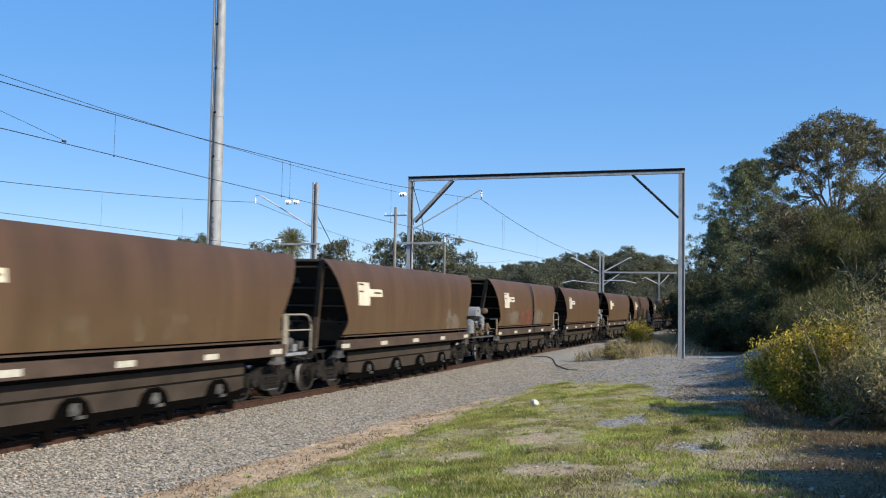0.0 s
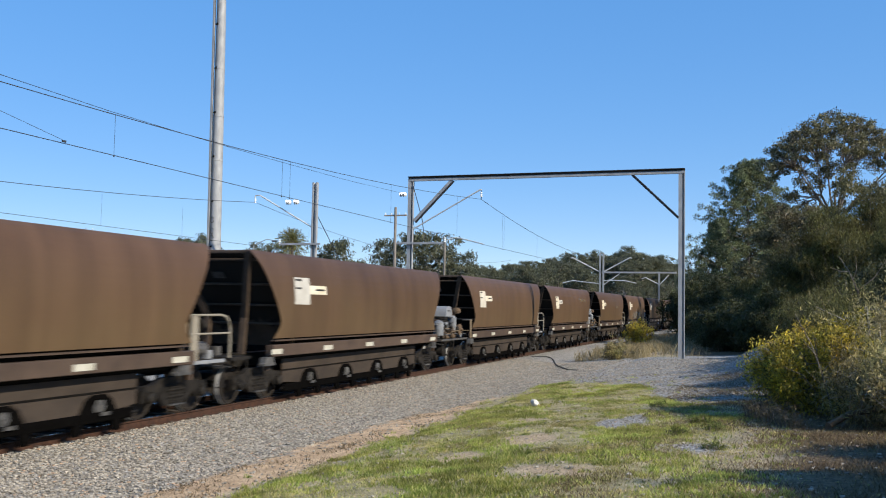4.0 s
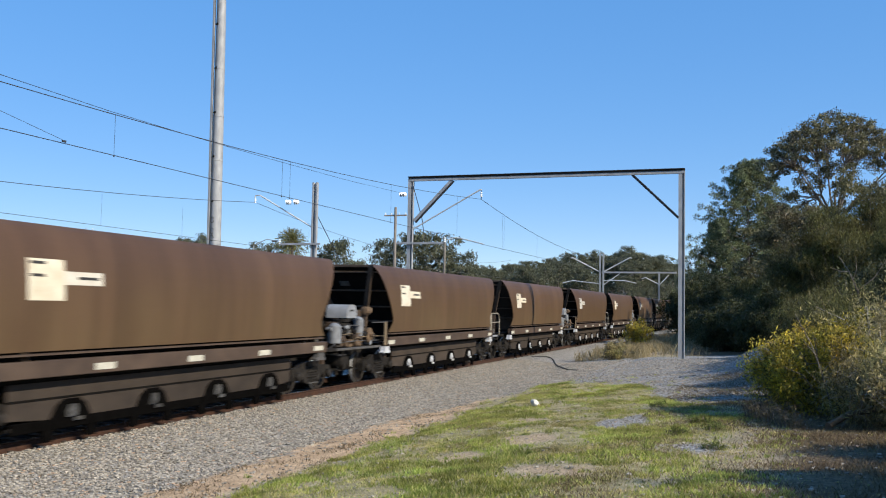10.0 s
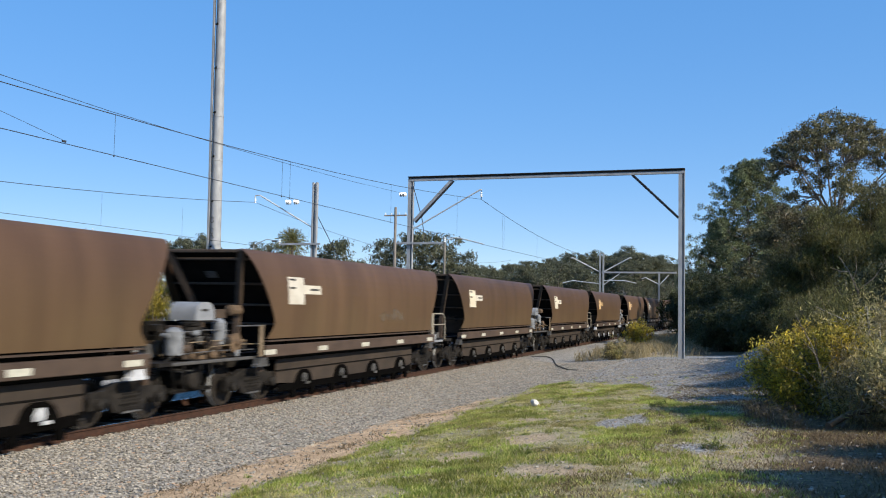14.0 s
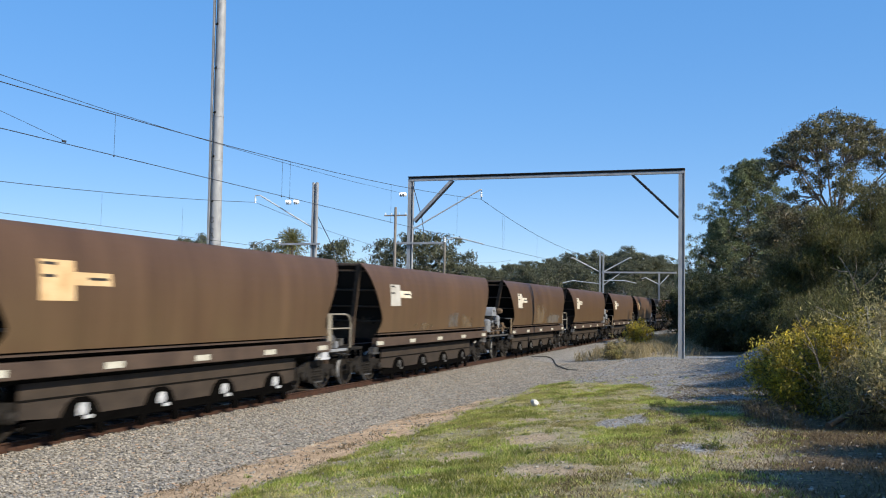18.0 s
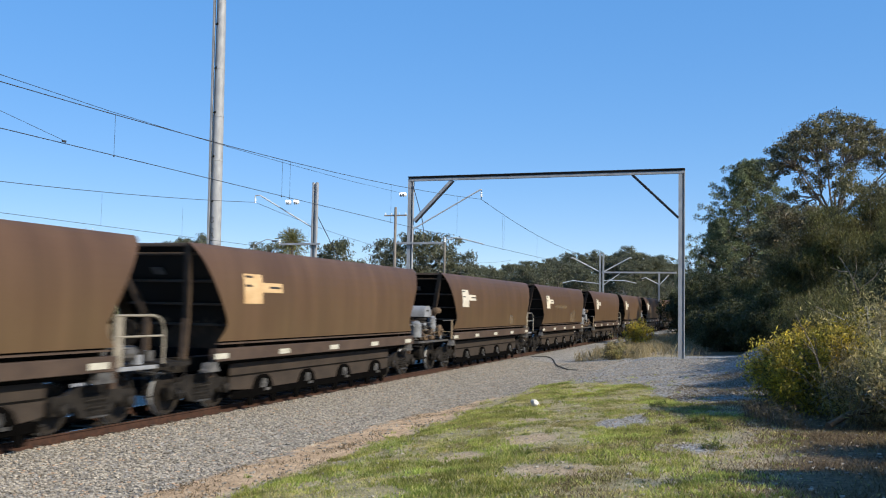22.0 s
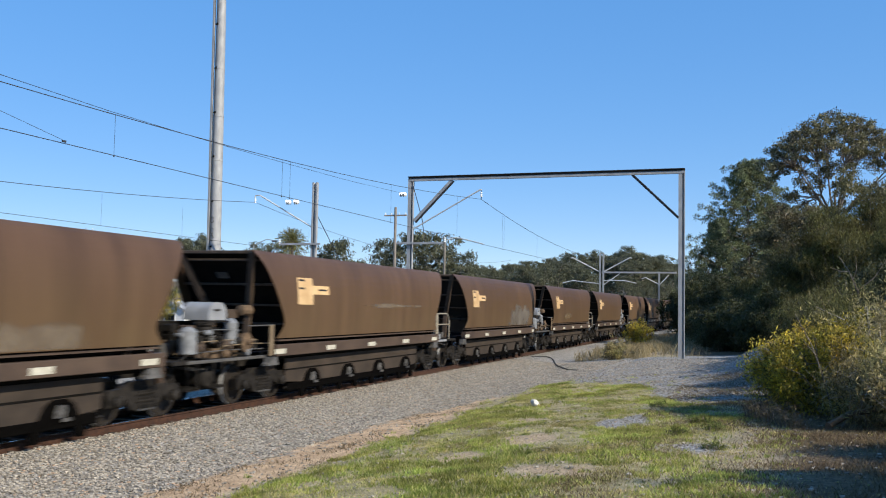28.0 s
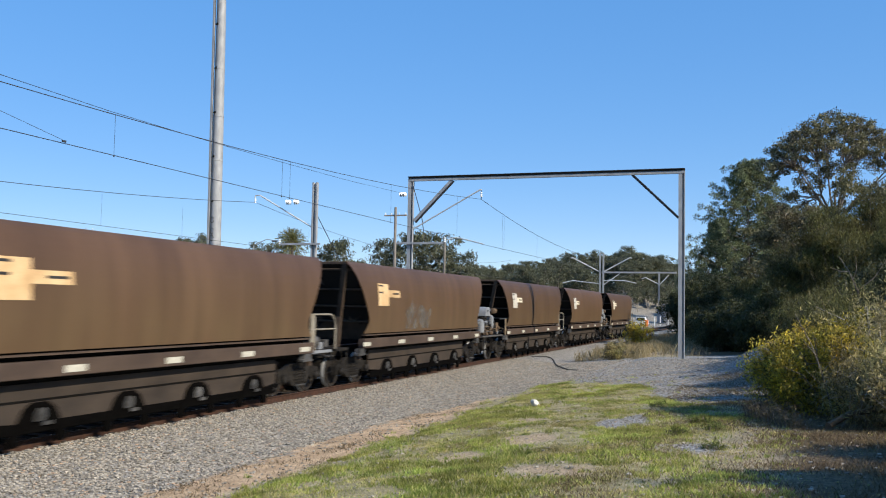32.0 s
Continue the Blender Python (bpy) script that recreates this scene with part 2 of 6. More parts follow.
# ---- mesh helpers ----
class Shape:
    """Collects faces of one mesh."""

    def __init__(self):
        self.v, self.f = [], []

    def add(self, verts, faces):
        k = len(self.v)
        self.v += [tuple(p) for p in verts]
        self.f += [tuple(i + k for i in f) for f in faces]
        return self

    def box(self, x0, x1, y0, y1, z0, z1, c=0.0):
        """A box; c: chamfer of its long edges."""
        if c <= 0:
            v = [(x, y, z) for x in (x0, x1) for y in (y0, y1) for z in (z0, z1)]
            return self.add(v, [(0, 1, 3, 2), (4, 6, 7, 5), (0, 4, 5, 1), (2, 3, 7, 6), (0, 2, 6, 4), (1, 5, 7, 3)])
        size = (x1 - x0, y1 - y0, z1 - z0)
        a = size.index(max(size))
        lo, hi = (x0, y0, z0), (x1, y1, z1)
        p, q = [i for i in range(3) if i != a]
        ring = [(lo[p] + c, lo[q]), (hi[p] - c, lo[q]), (hi[p], lo[q] + c), (hi[p], hi[q] - c), (hi[p] - c, hi[q]), (lo[p] + c, hi[q]), (lo[p], hi[q] - c), (lo[p], lo[q] + c)]
        v = []
        for e in (lo[a], hi[a]):
            for u, w in ring:
                pt = [0, 0, 0]
                pt[a], pt[p], pt[q] = e, u, w
                v.append(pt)
        return self.add(v, [tuple(range(8)), tuple(range(8, 16))] + [(i, (i + 1) % 8, 8 + (i + 1) % 8, 8 + i) for i in range(8)])

    def tube(self, pts, r, n=8, r2=None):
        """A round bar along points, tapering to r2."""
        pts = [Vector(p) for p in pts]
        r2 = r if r2 is None else r2
        v, f, k = [], [], len(pts)
        for i, p in enumerate(pts):
            d = (pts[min(i + 1, k - 1)] - pts[max(i - 1, 0)]).normalized()
            a = d.orthogonal().normalized() if abs(d.z) > 0.95 else d.cross(Vector((0, 0, 1))).normalized()
            b = d.cross(a)
            rr = r + (r2 - r) * i / max(1, k - 1)
            for j in range(n):
                t = 2 * math.pi * j / n
                v.append(p + a * math.cos(t) * rr + b * math.sin(t) * rr)
        for i in range(k - 1):
            for j in range(n):
                f.append((i * n + j, i * n + (j + 1) % n, (i + 1) * n + (j + 1) % n, (i + 1) * n + j))
        f += [tuple(range(n)), tuple(range((k - 1) * n, k * n))]
        return self.add(v, f)

    def lathe(self, prof, centre, axis="x", n=20, cap=True):
        """A turned body: prof of (along, radius)."""
        v, f, k = [], [], len(prof)
        for a, r in prof:
            for j in range(n):
                t = 2 * math.pi * j / n
                c, s = r * math.cos(t), r * math.sin(t)
                o = {"x": (a, c, s), "y": (c, a, s), "z": (c, s, a)}[axis]
                v.append([centre[i] + o[i] for i in range(3)])
        for i in range(k - 1):
            for j in range(n):
                f.append((i * n + j, i * n + (j + 1) % n, (i + 1) * n + (j + 1) % n, (i + 1) * n + j))
        if cap:
            f += [tuple(range(n)), tuple(range((k - 1) * n, k * n))]
        return self.add(v, f)

    def prism(self, outline, axis, a0, a1):
        """An outline of two coordinates drawn out along an axis (x: outline in y, z and so on)."""
        k, v = len(outline), []
        for e in (a0, a1):
            for p, q in outline:
                v.append({"x": (e, p, q), "y": (p, e, q), "z": (p, q, e)}[axis])
        return self.add(v, [tuple(range(k)), tuple(range(k, 2 * k))] + [(i, (i + 1) % k, k + (i + 1) % k, k + i) for i in range(k)])

    def mesh(self, name, material, smooth=False):
        me = bpy.data.meshes.new(name)
        me.from_pydata(self.v, [], self.f)
        bm = bmesh.new()
        bm.from_mesh(me)
        bmesh.ops.recalc_face_normals(bm, faces=bm.faces)
        bm.to_mesh(me)
        bm.free()
        if smooth:
            me.shade_smooth()
            me.set_sharp_from_angle(angle=radians(35))
        me.materials.append(material)
        return me


def part(name, shape, material, parent, label="", smooth=False, at=None):
    me = shape if isinstance(shape, bpy.types.Mesh) else shape.mesh(name, material, smooth)
    ob = new(name, me)
    ob.parent = parent
    if at is not None:
        ob.matrix_basis = at
    return tagged(ob, label)


def thing(name, label, category, group="", kind="", at=None):
    ob = new(name)
    ob.empty_display_size = 0.2
    if at is not None:
        ob.matrix_basis = at
    return tagged(ob, label, category, group, kind)


def solid(name, shape, material, label, category, group="", kind="", smooth=False):
    return tagged(new(name, shape.mesh(name, material, smooth)), label, category, group, kind)


# ---- ground ----
def ramp_at(x, xs, zs):
    """Straight-line interpolation, held at the ends."""
    if x <= xs[0]:
        return zs[0]
    for i in range(1, len(xs)):
        if x <= xs[i]:
            return zs[i - 1] + (zs[i] - zs[i - 1]) * (x - xs[i - 1]) / (xs[i] - xs[i - 1])
    return zs[-1]


GX = [-900, -120, -60, -34, -20, -17, -16, -11.6, -10.4, -3.4, -2.0, -0.9, -0.6, 0.6, 0.9, 2.0, 3.5, 5.0, 6.3, 7.0, 9.3, 12.5, 16, 30, 900]
GZ = [9, 7, 4, 0.4, -0.2, -0.4, -0.24, -0.24, -0.5, -0.5, -0.17, -0.16, -0.20, -0.20, -0.16, -0.17, -0.30, -0.13, -0.03, 0.12, 0.3, 0.5, 0.75, 1.3, 3]


def height(x, y):
    z = ramp_at(x, GX, GZ)
    if x > 6.5:
        z += 0.25 * min(1, (x - 6.5) / 4) * (1 - min(1, max(0, (y - 4) / 18)))
        z -= 0.16 * min(1, max(0, (y - 30) / 14))
        # a low bank of dry grass by the track beyond the portal
        z += 0.25 * math.exp(-((x - 7.5) / 2.2) ** 2 - ((y - 58) / 9) ** 2)
        # spoil heap of gravel under the shrubs
        z += 0.9 * math.exp(-((x - 13.2) / 1.5) ** 2 - ((y - 33) / 6.5) ** 2)
    if y > 150:
        z += 9.0 * math.exp(-((x * 210 / y + 22) / 24) ** 2) * min(1.0, (y - 150) / 75)
    if abs(x) > 2.4:
        z += 0.05 * noise.noise((x * 0.5, y * 0.5, 0)) + 0.02 * noise.noise((x * 2.1, y * 2.1, 3))
    return z


def cover(x, y):
    """Shares of ballast, bare tan soil, grass and grey gravel."""
    n1 = noise.noise((x * 0.45, y * 0.45, 5)) * 0.7 + noise.noise((x * 1.3, y * 1.3, 9)) * 0.45
    n2 = noise.noise((x * 0.9, y * 0.6, 21)) + 0.5 * noise.noise((x * 2.7, y * 2.0, 23))
    edge = ramp_at(y, [0, 10, 15, 19, 22, 26, 55, 75], [5.0, 5.05, 4.9, 5.0, 5.45, 6.0, 5.0, 2.6]) + 0.22 * n1
    if -18 < x < edge:
        return (0, 0, 0, 0)
    if x < -18 or y > 120:
        return (0.75 + 0.2 * n1, 0.3, 0.7, 0)
    soil = max(0.0, min(1.0, (ramp_at(y, [0, 9.5, 13, 16, 21, 24], [6.6, 6.55, 6.35, 6.5, 6.1, 6.1]) + 0.32 * n2 - x) / 0.3))
    start = ramp_at(x, [6, 7.1, 9.0, 9.8, 10.5, 11.85, 12.6, 14], [27.5, 27.5, 26, 24.4, 20.4, 19.2, 19.5, 18.5])
    gravel = max(0.0, min(1.0, (y - start - 1.2 * n1 - 0.8 * n2) / 0.8)) if y < 47 else 0.0
    for gx, gy, rx, ry in ((10.25, 16.4, 0.36, 1.5), (11.75, 12.5, 0.42, 0.5)):
        gravel = max(gravel, max(0.0, min(1.0, (0.95 + 1.3 * n2 - ((x - gx) / rx) ** 2 - ((y - gy) / ry) ** 2) / 0.5)))
    for gx, gy, rx, ry in ((9.2, 13.6, 0.5, 0.7), (10.3, 10.6, 0.7, 0.8), (8.6, 12.2, 0.3, 0.6), (8.3, 16.8, 0.5, 0.5)):
        soil = max(soil, 0.8 * max(0.0, min(1.0, (0.9 + 1.3 * n2 - ((x - gx) / rx) ** 2 - ((y - gy) / ry) ** 2) / 0.6)))
    dry = max(0.0, min(1.0, (x - 11.1 + n1) / 1.2))
    soil = max(soil, 0.55 * dry, max(0.0, min(0.85, (n1 + 0.55 * n2 - 0.50) / 0.3)) if y < 26 else 0.0)
    if y > 47:
        soil = 0.75
    soil *= 1 - gravel
    litter = max(0.0, min(0.92, (x - 12.2 + 0.9 * n1 + 0.5 * n2) / 0.9)) * (1 - gravel)
    if y > 46:
        litter = max(litter, max(0.0, min(0.95, (x - (8.4 if y < 56 else 4.2) + 0.5 * n1) / 0.8)))
    return (litter, soil, max(0.0, 1 - soil - gravel), gravel)


def ground_mat():
    m = bpy.data.materials.new("trackside ground")
    m.use_nodes = True
    n, ln = m.node_tree.nodes, m.node_tree.links
    b = n["Principled BSDF"]
    b.inputs["Roughness"].default_value, b.inputs["Specular IOR Level"].default_value = 0.9, 0.2
    att = n.new("ShaderNodeAttribute")
    att.attribute_name = "cover"
    sep = n.new("ShaderNodeSeparateColor")
    ln.new(att.outputs["Color"], sep.inputs[0])
    geo = n.new("ShaderNodeNewGeometry")

    def tint(scale, a, c, kind="noise", lo=0.3, hi=0.7):
        tx = n.new("ShaderNodeTexVoronoi" if kind == "cell" else "ShaderNodeTexNoise")
        tx.inputs["Scale"].default_value = scale
        ln.new(geo.outputs["Position"], tx.inputs["Vector"])
        r = n.new("ShaderNodeValToRGB")
        r.color_ramp.elements[0].position, r.color_ramp.elements[1].position = lo, hi
        r.color_ramp.elements[0].color, r.color_ramp.elements[1].color = (*a, 1), (*c, 1)
        if kind == "cell":
            s = n.new("ShaderNodeSeparateColor")
            ln.new(tx.outputs["Color"], s.inputs[0])
            ln.new(s.outputs[0], r.inputs[0])
        else:
            tx.inputs["Detail"].default_value = 6
            ln.new(tx.outputs[0], r.inputs[0])
        return r.outputs[0], tx

    stones, cells = tint(24, (0.135, 0.122, 0.105), (0.41, 0.375, 0.325), "cell", 0.0, 1.0)
    soil, _ = tint(2.5, (0.36, 0.238, 0.135), (0.63, 0.450, 0.280))
    turf, _ = tint(4.0, (0.19, 0.160, 0.07), (0.47, 0.39, 0.22))
    gravel, _ = tint(26, (0.1134, 0.1069, 0.0972), (0.4212, 0.401, 0.3686), "cell", 0.0, 1.0)
    col = stones
    # leaf litter, coloured darker to deepen the shade under the bushes
    litter, _ = tint(13.0, (0.034, 0.0225, 0.013), (0.165, 0.112, 0.062))
    for src, chan in ((soil, 1), (turf, 2), (litter, 0)):
        mx = n.new("ShaderNodeMix")
        mx.data_type = "RGBA"
        ln.new(sep.outputs[chan], mx.inputs["Factor"])
        ln.new(col, mx.inputs["A"])
        ln.new(src, mx.inputs["B"])
        col = mx.outputs["Result"]
    mx = n.new("ShaderNodeMix")
    mx.data_type = "RGBA"
    ln.new(att.outputs["Alpha"], mx.inputs["Factor"])
    ln.new(col, mx.inputs["A"])
    ln.new(gravel, mx.inputs["B"])
    # bed darkened to near black between the rails
    px, inside, spread = n.new("ShaderNodeSeparateXYZ"), n.new("ShaderNodeMath"), n.new("ShaderNodeMapRange")
    ln.new(geo.outputs["Position"], px.inputs[0])
    inside.operation = "ABSOLUTE"
    ln.new(px.outputs["X"], inside.inputs[0])
    spread.inputs["From Min"].default_value, spread.inputs["From Max"].default_value = 0.95, 0.70
    ln.new(inside.outputs[0], spread.inputs["Value"])
    coal = n.new("ShaderNodeMix")
    coal.data_type = "RGBA"
    coal.inputs["B"].default_value = (0.016, 0.014, 0.012, 1)
    ln.new(spread.outputs[0], coal.inputs["Factor"])
    ln.new(mx.outputs["Result"], coal.inputs["A"])
    fine = n.new("ShaderNodeTexNoise")
    fine.inputs["Scale"].default_value, fine.inputs["Detail"].default_value = 45, 4
    ln.new(geo.outputs["Position"], fine.inputs["Vector"])
    speck, grit, tone = n.new("ShaderNodeTexNoise"), n.new("ShaderNodeMapRange"), n.new("ShaderNodeHueSaturation")
    speck.inputs["Scale"].default_value, speck.inputs["Detail"].default_value = 34, 5
    ln.new(geo.outputs["Position"], speck.inputs["Vector"])
    grit.inputs["From Min"].default_value, grit.inputs["From Max"].default_value = 0.36, 0.64
    grit.inputs["To Min"].default_value, grit.inputs["To Max"].default_value = 0.55, 1.40
    ln.new(speck.outputs[0], grit.inputs["Value"])
    ln.new(coal.outputs["Result"], tone.inputs["Color"])
    ln.new(grit.outputs[0], tone.inputs["Value"])
    ln.new(tone.outputs[0], b.inputs["Base Color"])
    ad = n.new("ShaderNodeMath")
    ln.new(fine.outputs[0], ad.inputs[0])
    low = n.new("ShaderNodeMath")
    low.operation = "MULTIPLY"
    low.inputs[1].default_value = 0.3
    ln.new(cells.outputs["Distance"], low.inputs[0])
    ln.new(low.outputs[0], ad.inputs[1])
    bp = n.new("ShaderNodeBump")
    bp.inputs["Strength"].default_value, bp.inputs["Distance"].default_value = 0.6, 0.02
    ln.new(ad.outputs[0], bp.inputs["Height"])
    ln.new(bp.outputs[0], b.inputs["Normal"])
    return m


def build_ground():
    xs = [-900, -400, -200, -120, -95, -80, -70, -60, -52, -45, -40, -34, -27, -20, -16, -14.5, -13, -11, -9.5, -8.4, -6, -4.4, -3.4, -2.8]
    xs += list(np.arange(-2.4, 15.01, 0.2)) + [15.6, 16.4, 17.5, 19, 21, 24, 28, 34, 45, 60, 90, 150, 300, 900]
    ys = [-900, -300, -100, -50, -25, -12, -6, -2, 1, 3, 4.5] + list(np.arange(5.5, 45, 0.25)) + list(np.arange(45, 80, 1.0))
    ys += [82, 86, 92, 100, 110, 125, 145, 160, 170, 180, 190, 200, 215, 230, 260, 350, 600, 1200, 2600]
    v = [(x, y, height(x, y)) for y in ys for x in xs]
    w = len(xs)
    f = [(j * w + i, j * w + i + 1, (j + 1) * w + i + 1, (j + 1) * w + i) for j in range(len(ys) - 1) for i in range(w - 1)]
    me = bpy.data.meshes.new("ground")
    me.from_pydata(v, [], f)
    at = me.color_attributes.new("cover", "FLOAT_COLOR", "POINT")
    for i, (x, y, z) in enumerate(v):
        at.data[i].color = cover(x, y)
    me.shade_smooth()
    me.materials.append(ground_mat())
    return tagged(new("ground", me), "trackside ground of ballast, bare soil and grass", "ground", "", "structure")


ground = build_ground()


# ---- track ----
RAIL = [(-0.07, -0.172), (0.07, -0.172), (0.07, -0.158), (0.012, -0.135), (0.010, -0.045), (0.036, -0.030), (0.036, -0.006), (0.024, 0.0), (-0.024, 0.0), (-0.036, -0.006), (-0.036, -0.030), (-0.010, -0.045), (-0.012, -0.135), (-0.07, -0.158)]


def build_track(x, y0, y1):
    tr = thing("railway_track", "rusty standard-gauge track on grey stone ballast", "railway track", "railway tracks", "structure", pose(x, 0, 0))
    for side in (-0.7535, 0.7535):
        r = part("rail", Shape().prism([(p + side, q) for p, q in RAIL], "y", y0, y1), M["rail"], tr)
        part("rail_head", Shape().box(side - 0.022, side + 0.022, y0, y1, 0.0, 0.0015), M["railtop"], r, "polished running surface")
    sl = Shape().prism([(-1.2, -0.30), (1.2, -0.30), (1.2, -0.19), (1.17, -0.172), (-1.17, -0.172), (-1.2, -0.19)], "y", -0.115, 0.115)
    for side in (-0.7535, 0.7535):
        for k in (-1, 1):
            sl.box(side + k * 0.06, side + k * 0.13, -0.05, 0.05, -0.172, -0.135)
    me = sl.mesh("sleeper", M["sleeper"])
    y = max(y0, -6.0)
    k = 0
    while y < y1 and k < 290:
        part("sleeper", me, None, tr, at=pose(0, y, 0, 0, 0, 0.6 * math.sin(7 * k)))
        y += 0.62
        k += 1
    return tr


build_track(0, -700, 700)
build_track(-13.8, -300, 400)


# ---- coal train ----
MID = 4.9
PROFILE = [(1.37, 1.52), (1.40, 1.80), (1.42, 2.10), (1.425, 2.40), (1.415, 2.65), (1.39, 2.90), (1.355, 3.10), (1.305, 3.28), (1.24, 3.44), (1.16, 3.57), (1.07, 3.65)]
CUT_Z = [1.49, 1.57, 1.66, 1.76, 1.86, 1.96, 2.08, 2.40, 2.78, 3.05, 3.28, 3.50, 3.58, 3.66]
CUT_Y = [5.82, 5.76, 5.65, 5.56, 5.51, 5.53, 5.60, 5.80, 6.05, 6.23, 6.38, 6.54, 6.60, 6.62]


def half_len(z):
    return float(np.interp(z, CUT_Z, CUT_Y))


def side_sheet(sign):
    """A side of the hopper, curving inward at the top, with thickness."""
    sh, cols = Shape(), 13
    fine = []
    for (x0, z0), (x1, z1) in zip(PROFILE, PROFILE[1:]):
        fine += [(x0 + (x1 - x0) * k / 3, z0 + (z1 - z0) * k / 3) for k in range(3)]
    fine.append(PROFILE[-1])
    rows = len(fine)
    v = []
    for skin in (0.0, 0.03):
        for x, z in fine:
            h = half_len(z)
            for c in range(cols):
                t = -1 + 2 * c / (cols - 1)
                v.append((sign * (x - skin), MID + h * t, z))
    f = []
    k = rows * cols
    for i in range(rows - 1):
        for c in range(cols - 1):
            a = i * cols + c
            f.append((a, a + 1, a + cols + 1, a + cols))
            f.append((k + a, k + a + 1, k + a + cols + 1, k + a + cols))
        for c in (0, cols - 1):
            a = i * cols + c
            f.append((a, a + cols, k + a + cols, k + a))
    for c in range(cols - 1):
        for a in (c, (rows - 1) * cols + c):
            f.append((a, a + 1, k + a + 1, k + a))
    return sh.add(v, f)


def on_side(z):
    return float(np.interp(z, [q for _, q in PROFILE], [p for p, _ in PROFILE]))


def patch_on_side(y0, y1, z0, z1, lift=0.006):
    """A thin plate that follows the curve of the near side."""
    n = 6
    v = []
    for out in (lift, 0.0):
        for i in range(n + 1):
            z = z0 + (z1 - z0) * i / n
            v += [(on_side(z) + out, y0, z), (on_side(z) + out, y1, z)]
    k = 2 * (n + 1)
    f = []
    for i in range(n):
        f += [(2 * i, 2 * i + 1, 2 * i + 3, 2 * i + 2)]
        f += [(2 * i, 2 * i + 2, k + 2 * i + 2, k + 2 * i), (2 * i + 1, 2 * i + 3, k + 2 * i + 3, k + 2 * i + 1)]
    f += [(0, 1, k + 1, k), (2 * n, 2 * n + 1, k + 2 * n + 1, k + 2 * n)]
    return Shape().add(v, f)


def slope_at(z):
    """Distance of the slope sheet from the wagon's middle."""
    return float(np.interp(z, [1.3, 2.2, 3.62], [4.75, 5.25, 6.40]))


def build_bogie(wagon, y):
    bolster = part("bogie", Shape().box(-0.95, 0.95, y - 0.22, y + 0.22, 0.42, 0.70, 0.05), M["bogie"], wagon, "dark cast-steel freight bogie")
    for s in (-1, 1):
        x0, x1 = (0.93, 1.07) if s > 0 else (-1.07, -0.93)
        frame_side = [(y - 1.12, 0.60), (y - 1.05, 0.68), (y - 0.72, 0.70), (y - 0.45, 0.82), (y + 0.45, 0.82), (y + 0.72, 0.70), (y + 1.05, 0.68), (y + 1.12, 0.60),
                      (y + 1.10, 0.36), (y + 0.72, 0.36), (y + 0.60, 0.50), (y + 0.40, 0.26), (y - 0.40, 0.26), (y - 0.60, 0.50), (y - 0.72, 0.36), (y - 1.10, 0.36)]
        part("side_frame", Shape().prism(frame_side, "x", x0, x1), M["bogie"], bolster)
        for dy in (-0.20, 0.0, 0.20):
            if s > 0:
                pts = [(1.09 + 0.055 * math.cos(a), y + dy + 0.055 * math.sin(a), 0.30 + 0.022 * a) for a in np.arange(0, 18, 0.7)]
                part("spring", Shape().tube(pts, 0.016, 5), M["bogie"], bolster, "coil spring")
        if s > 0:
            part("spring_plank", Shape().box(s * 1.10 - 0.05, s * 1.10 + 0.05, y - 0.24, y + 0.24, 0.235, 0.270, 0.01), M["gear"], bolster, "worn spring seat")
        for ax in (-0.875, 0.875):
            prof = [(0.0, 0.11), (0.14, 0.12), (0.17, 0.10), (0.19, 0.05)]
            part("axle_box", Shape().lathe([(s * (1.02 + a), r) for a, r in prof], (0, y + ax, 0.46), "x", 12), M["bogie"], bolster)
    for ax in (-0.875, 0.875):
        for s in (-1, 1):
            prof = [(0.68, 0.10), (0.68, 0.485), (0.705, 0.485), (0.715, 0.462), (0.80, 0.452), (0.82, 0.44), (0.82, 0.39), (0.775, 0.37), (0.77, 0.16), (0.82, 0.14), (0.84, 0.08)]
            w = part("wheel", Shape().lathe([(s * a, r) for a, r in prof], (0, y + ax, 0.46), "x", 28), M["wheel"], bolster, "worn steel wheel")
        for s in (-1, 1):
            part("wheel_tread", Shape().lathe([(s * 0.725, 0.4625), (s * 0.80, 0.4545)], (0, y + ax, 0.46), "x", 28, False), M["tread"], bolster, "bright polished tread")
        part("axle", Shape().tube([(-0.7, y + ax, 0.46), (0.7, y + ax, 0.46)], 0.085, 10), M["bogie"], bolster)


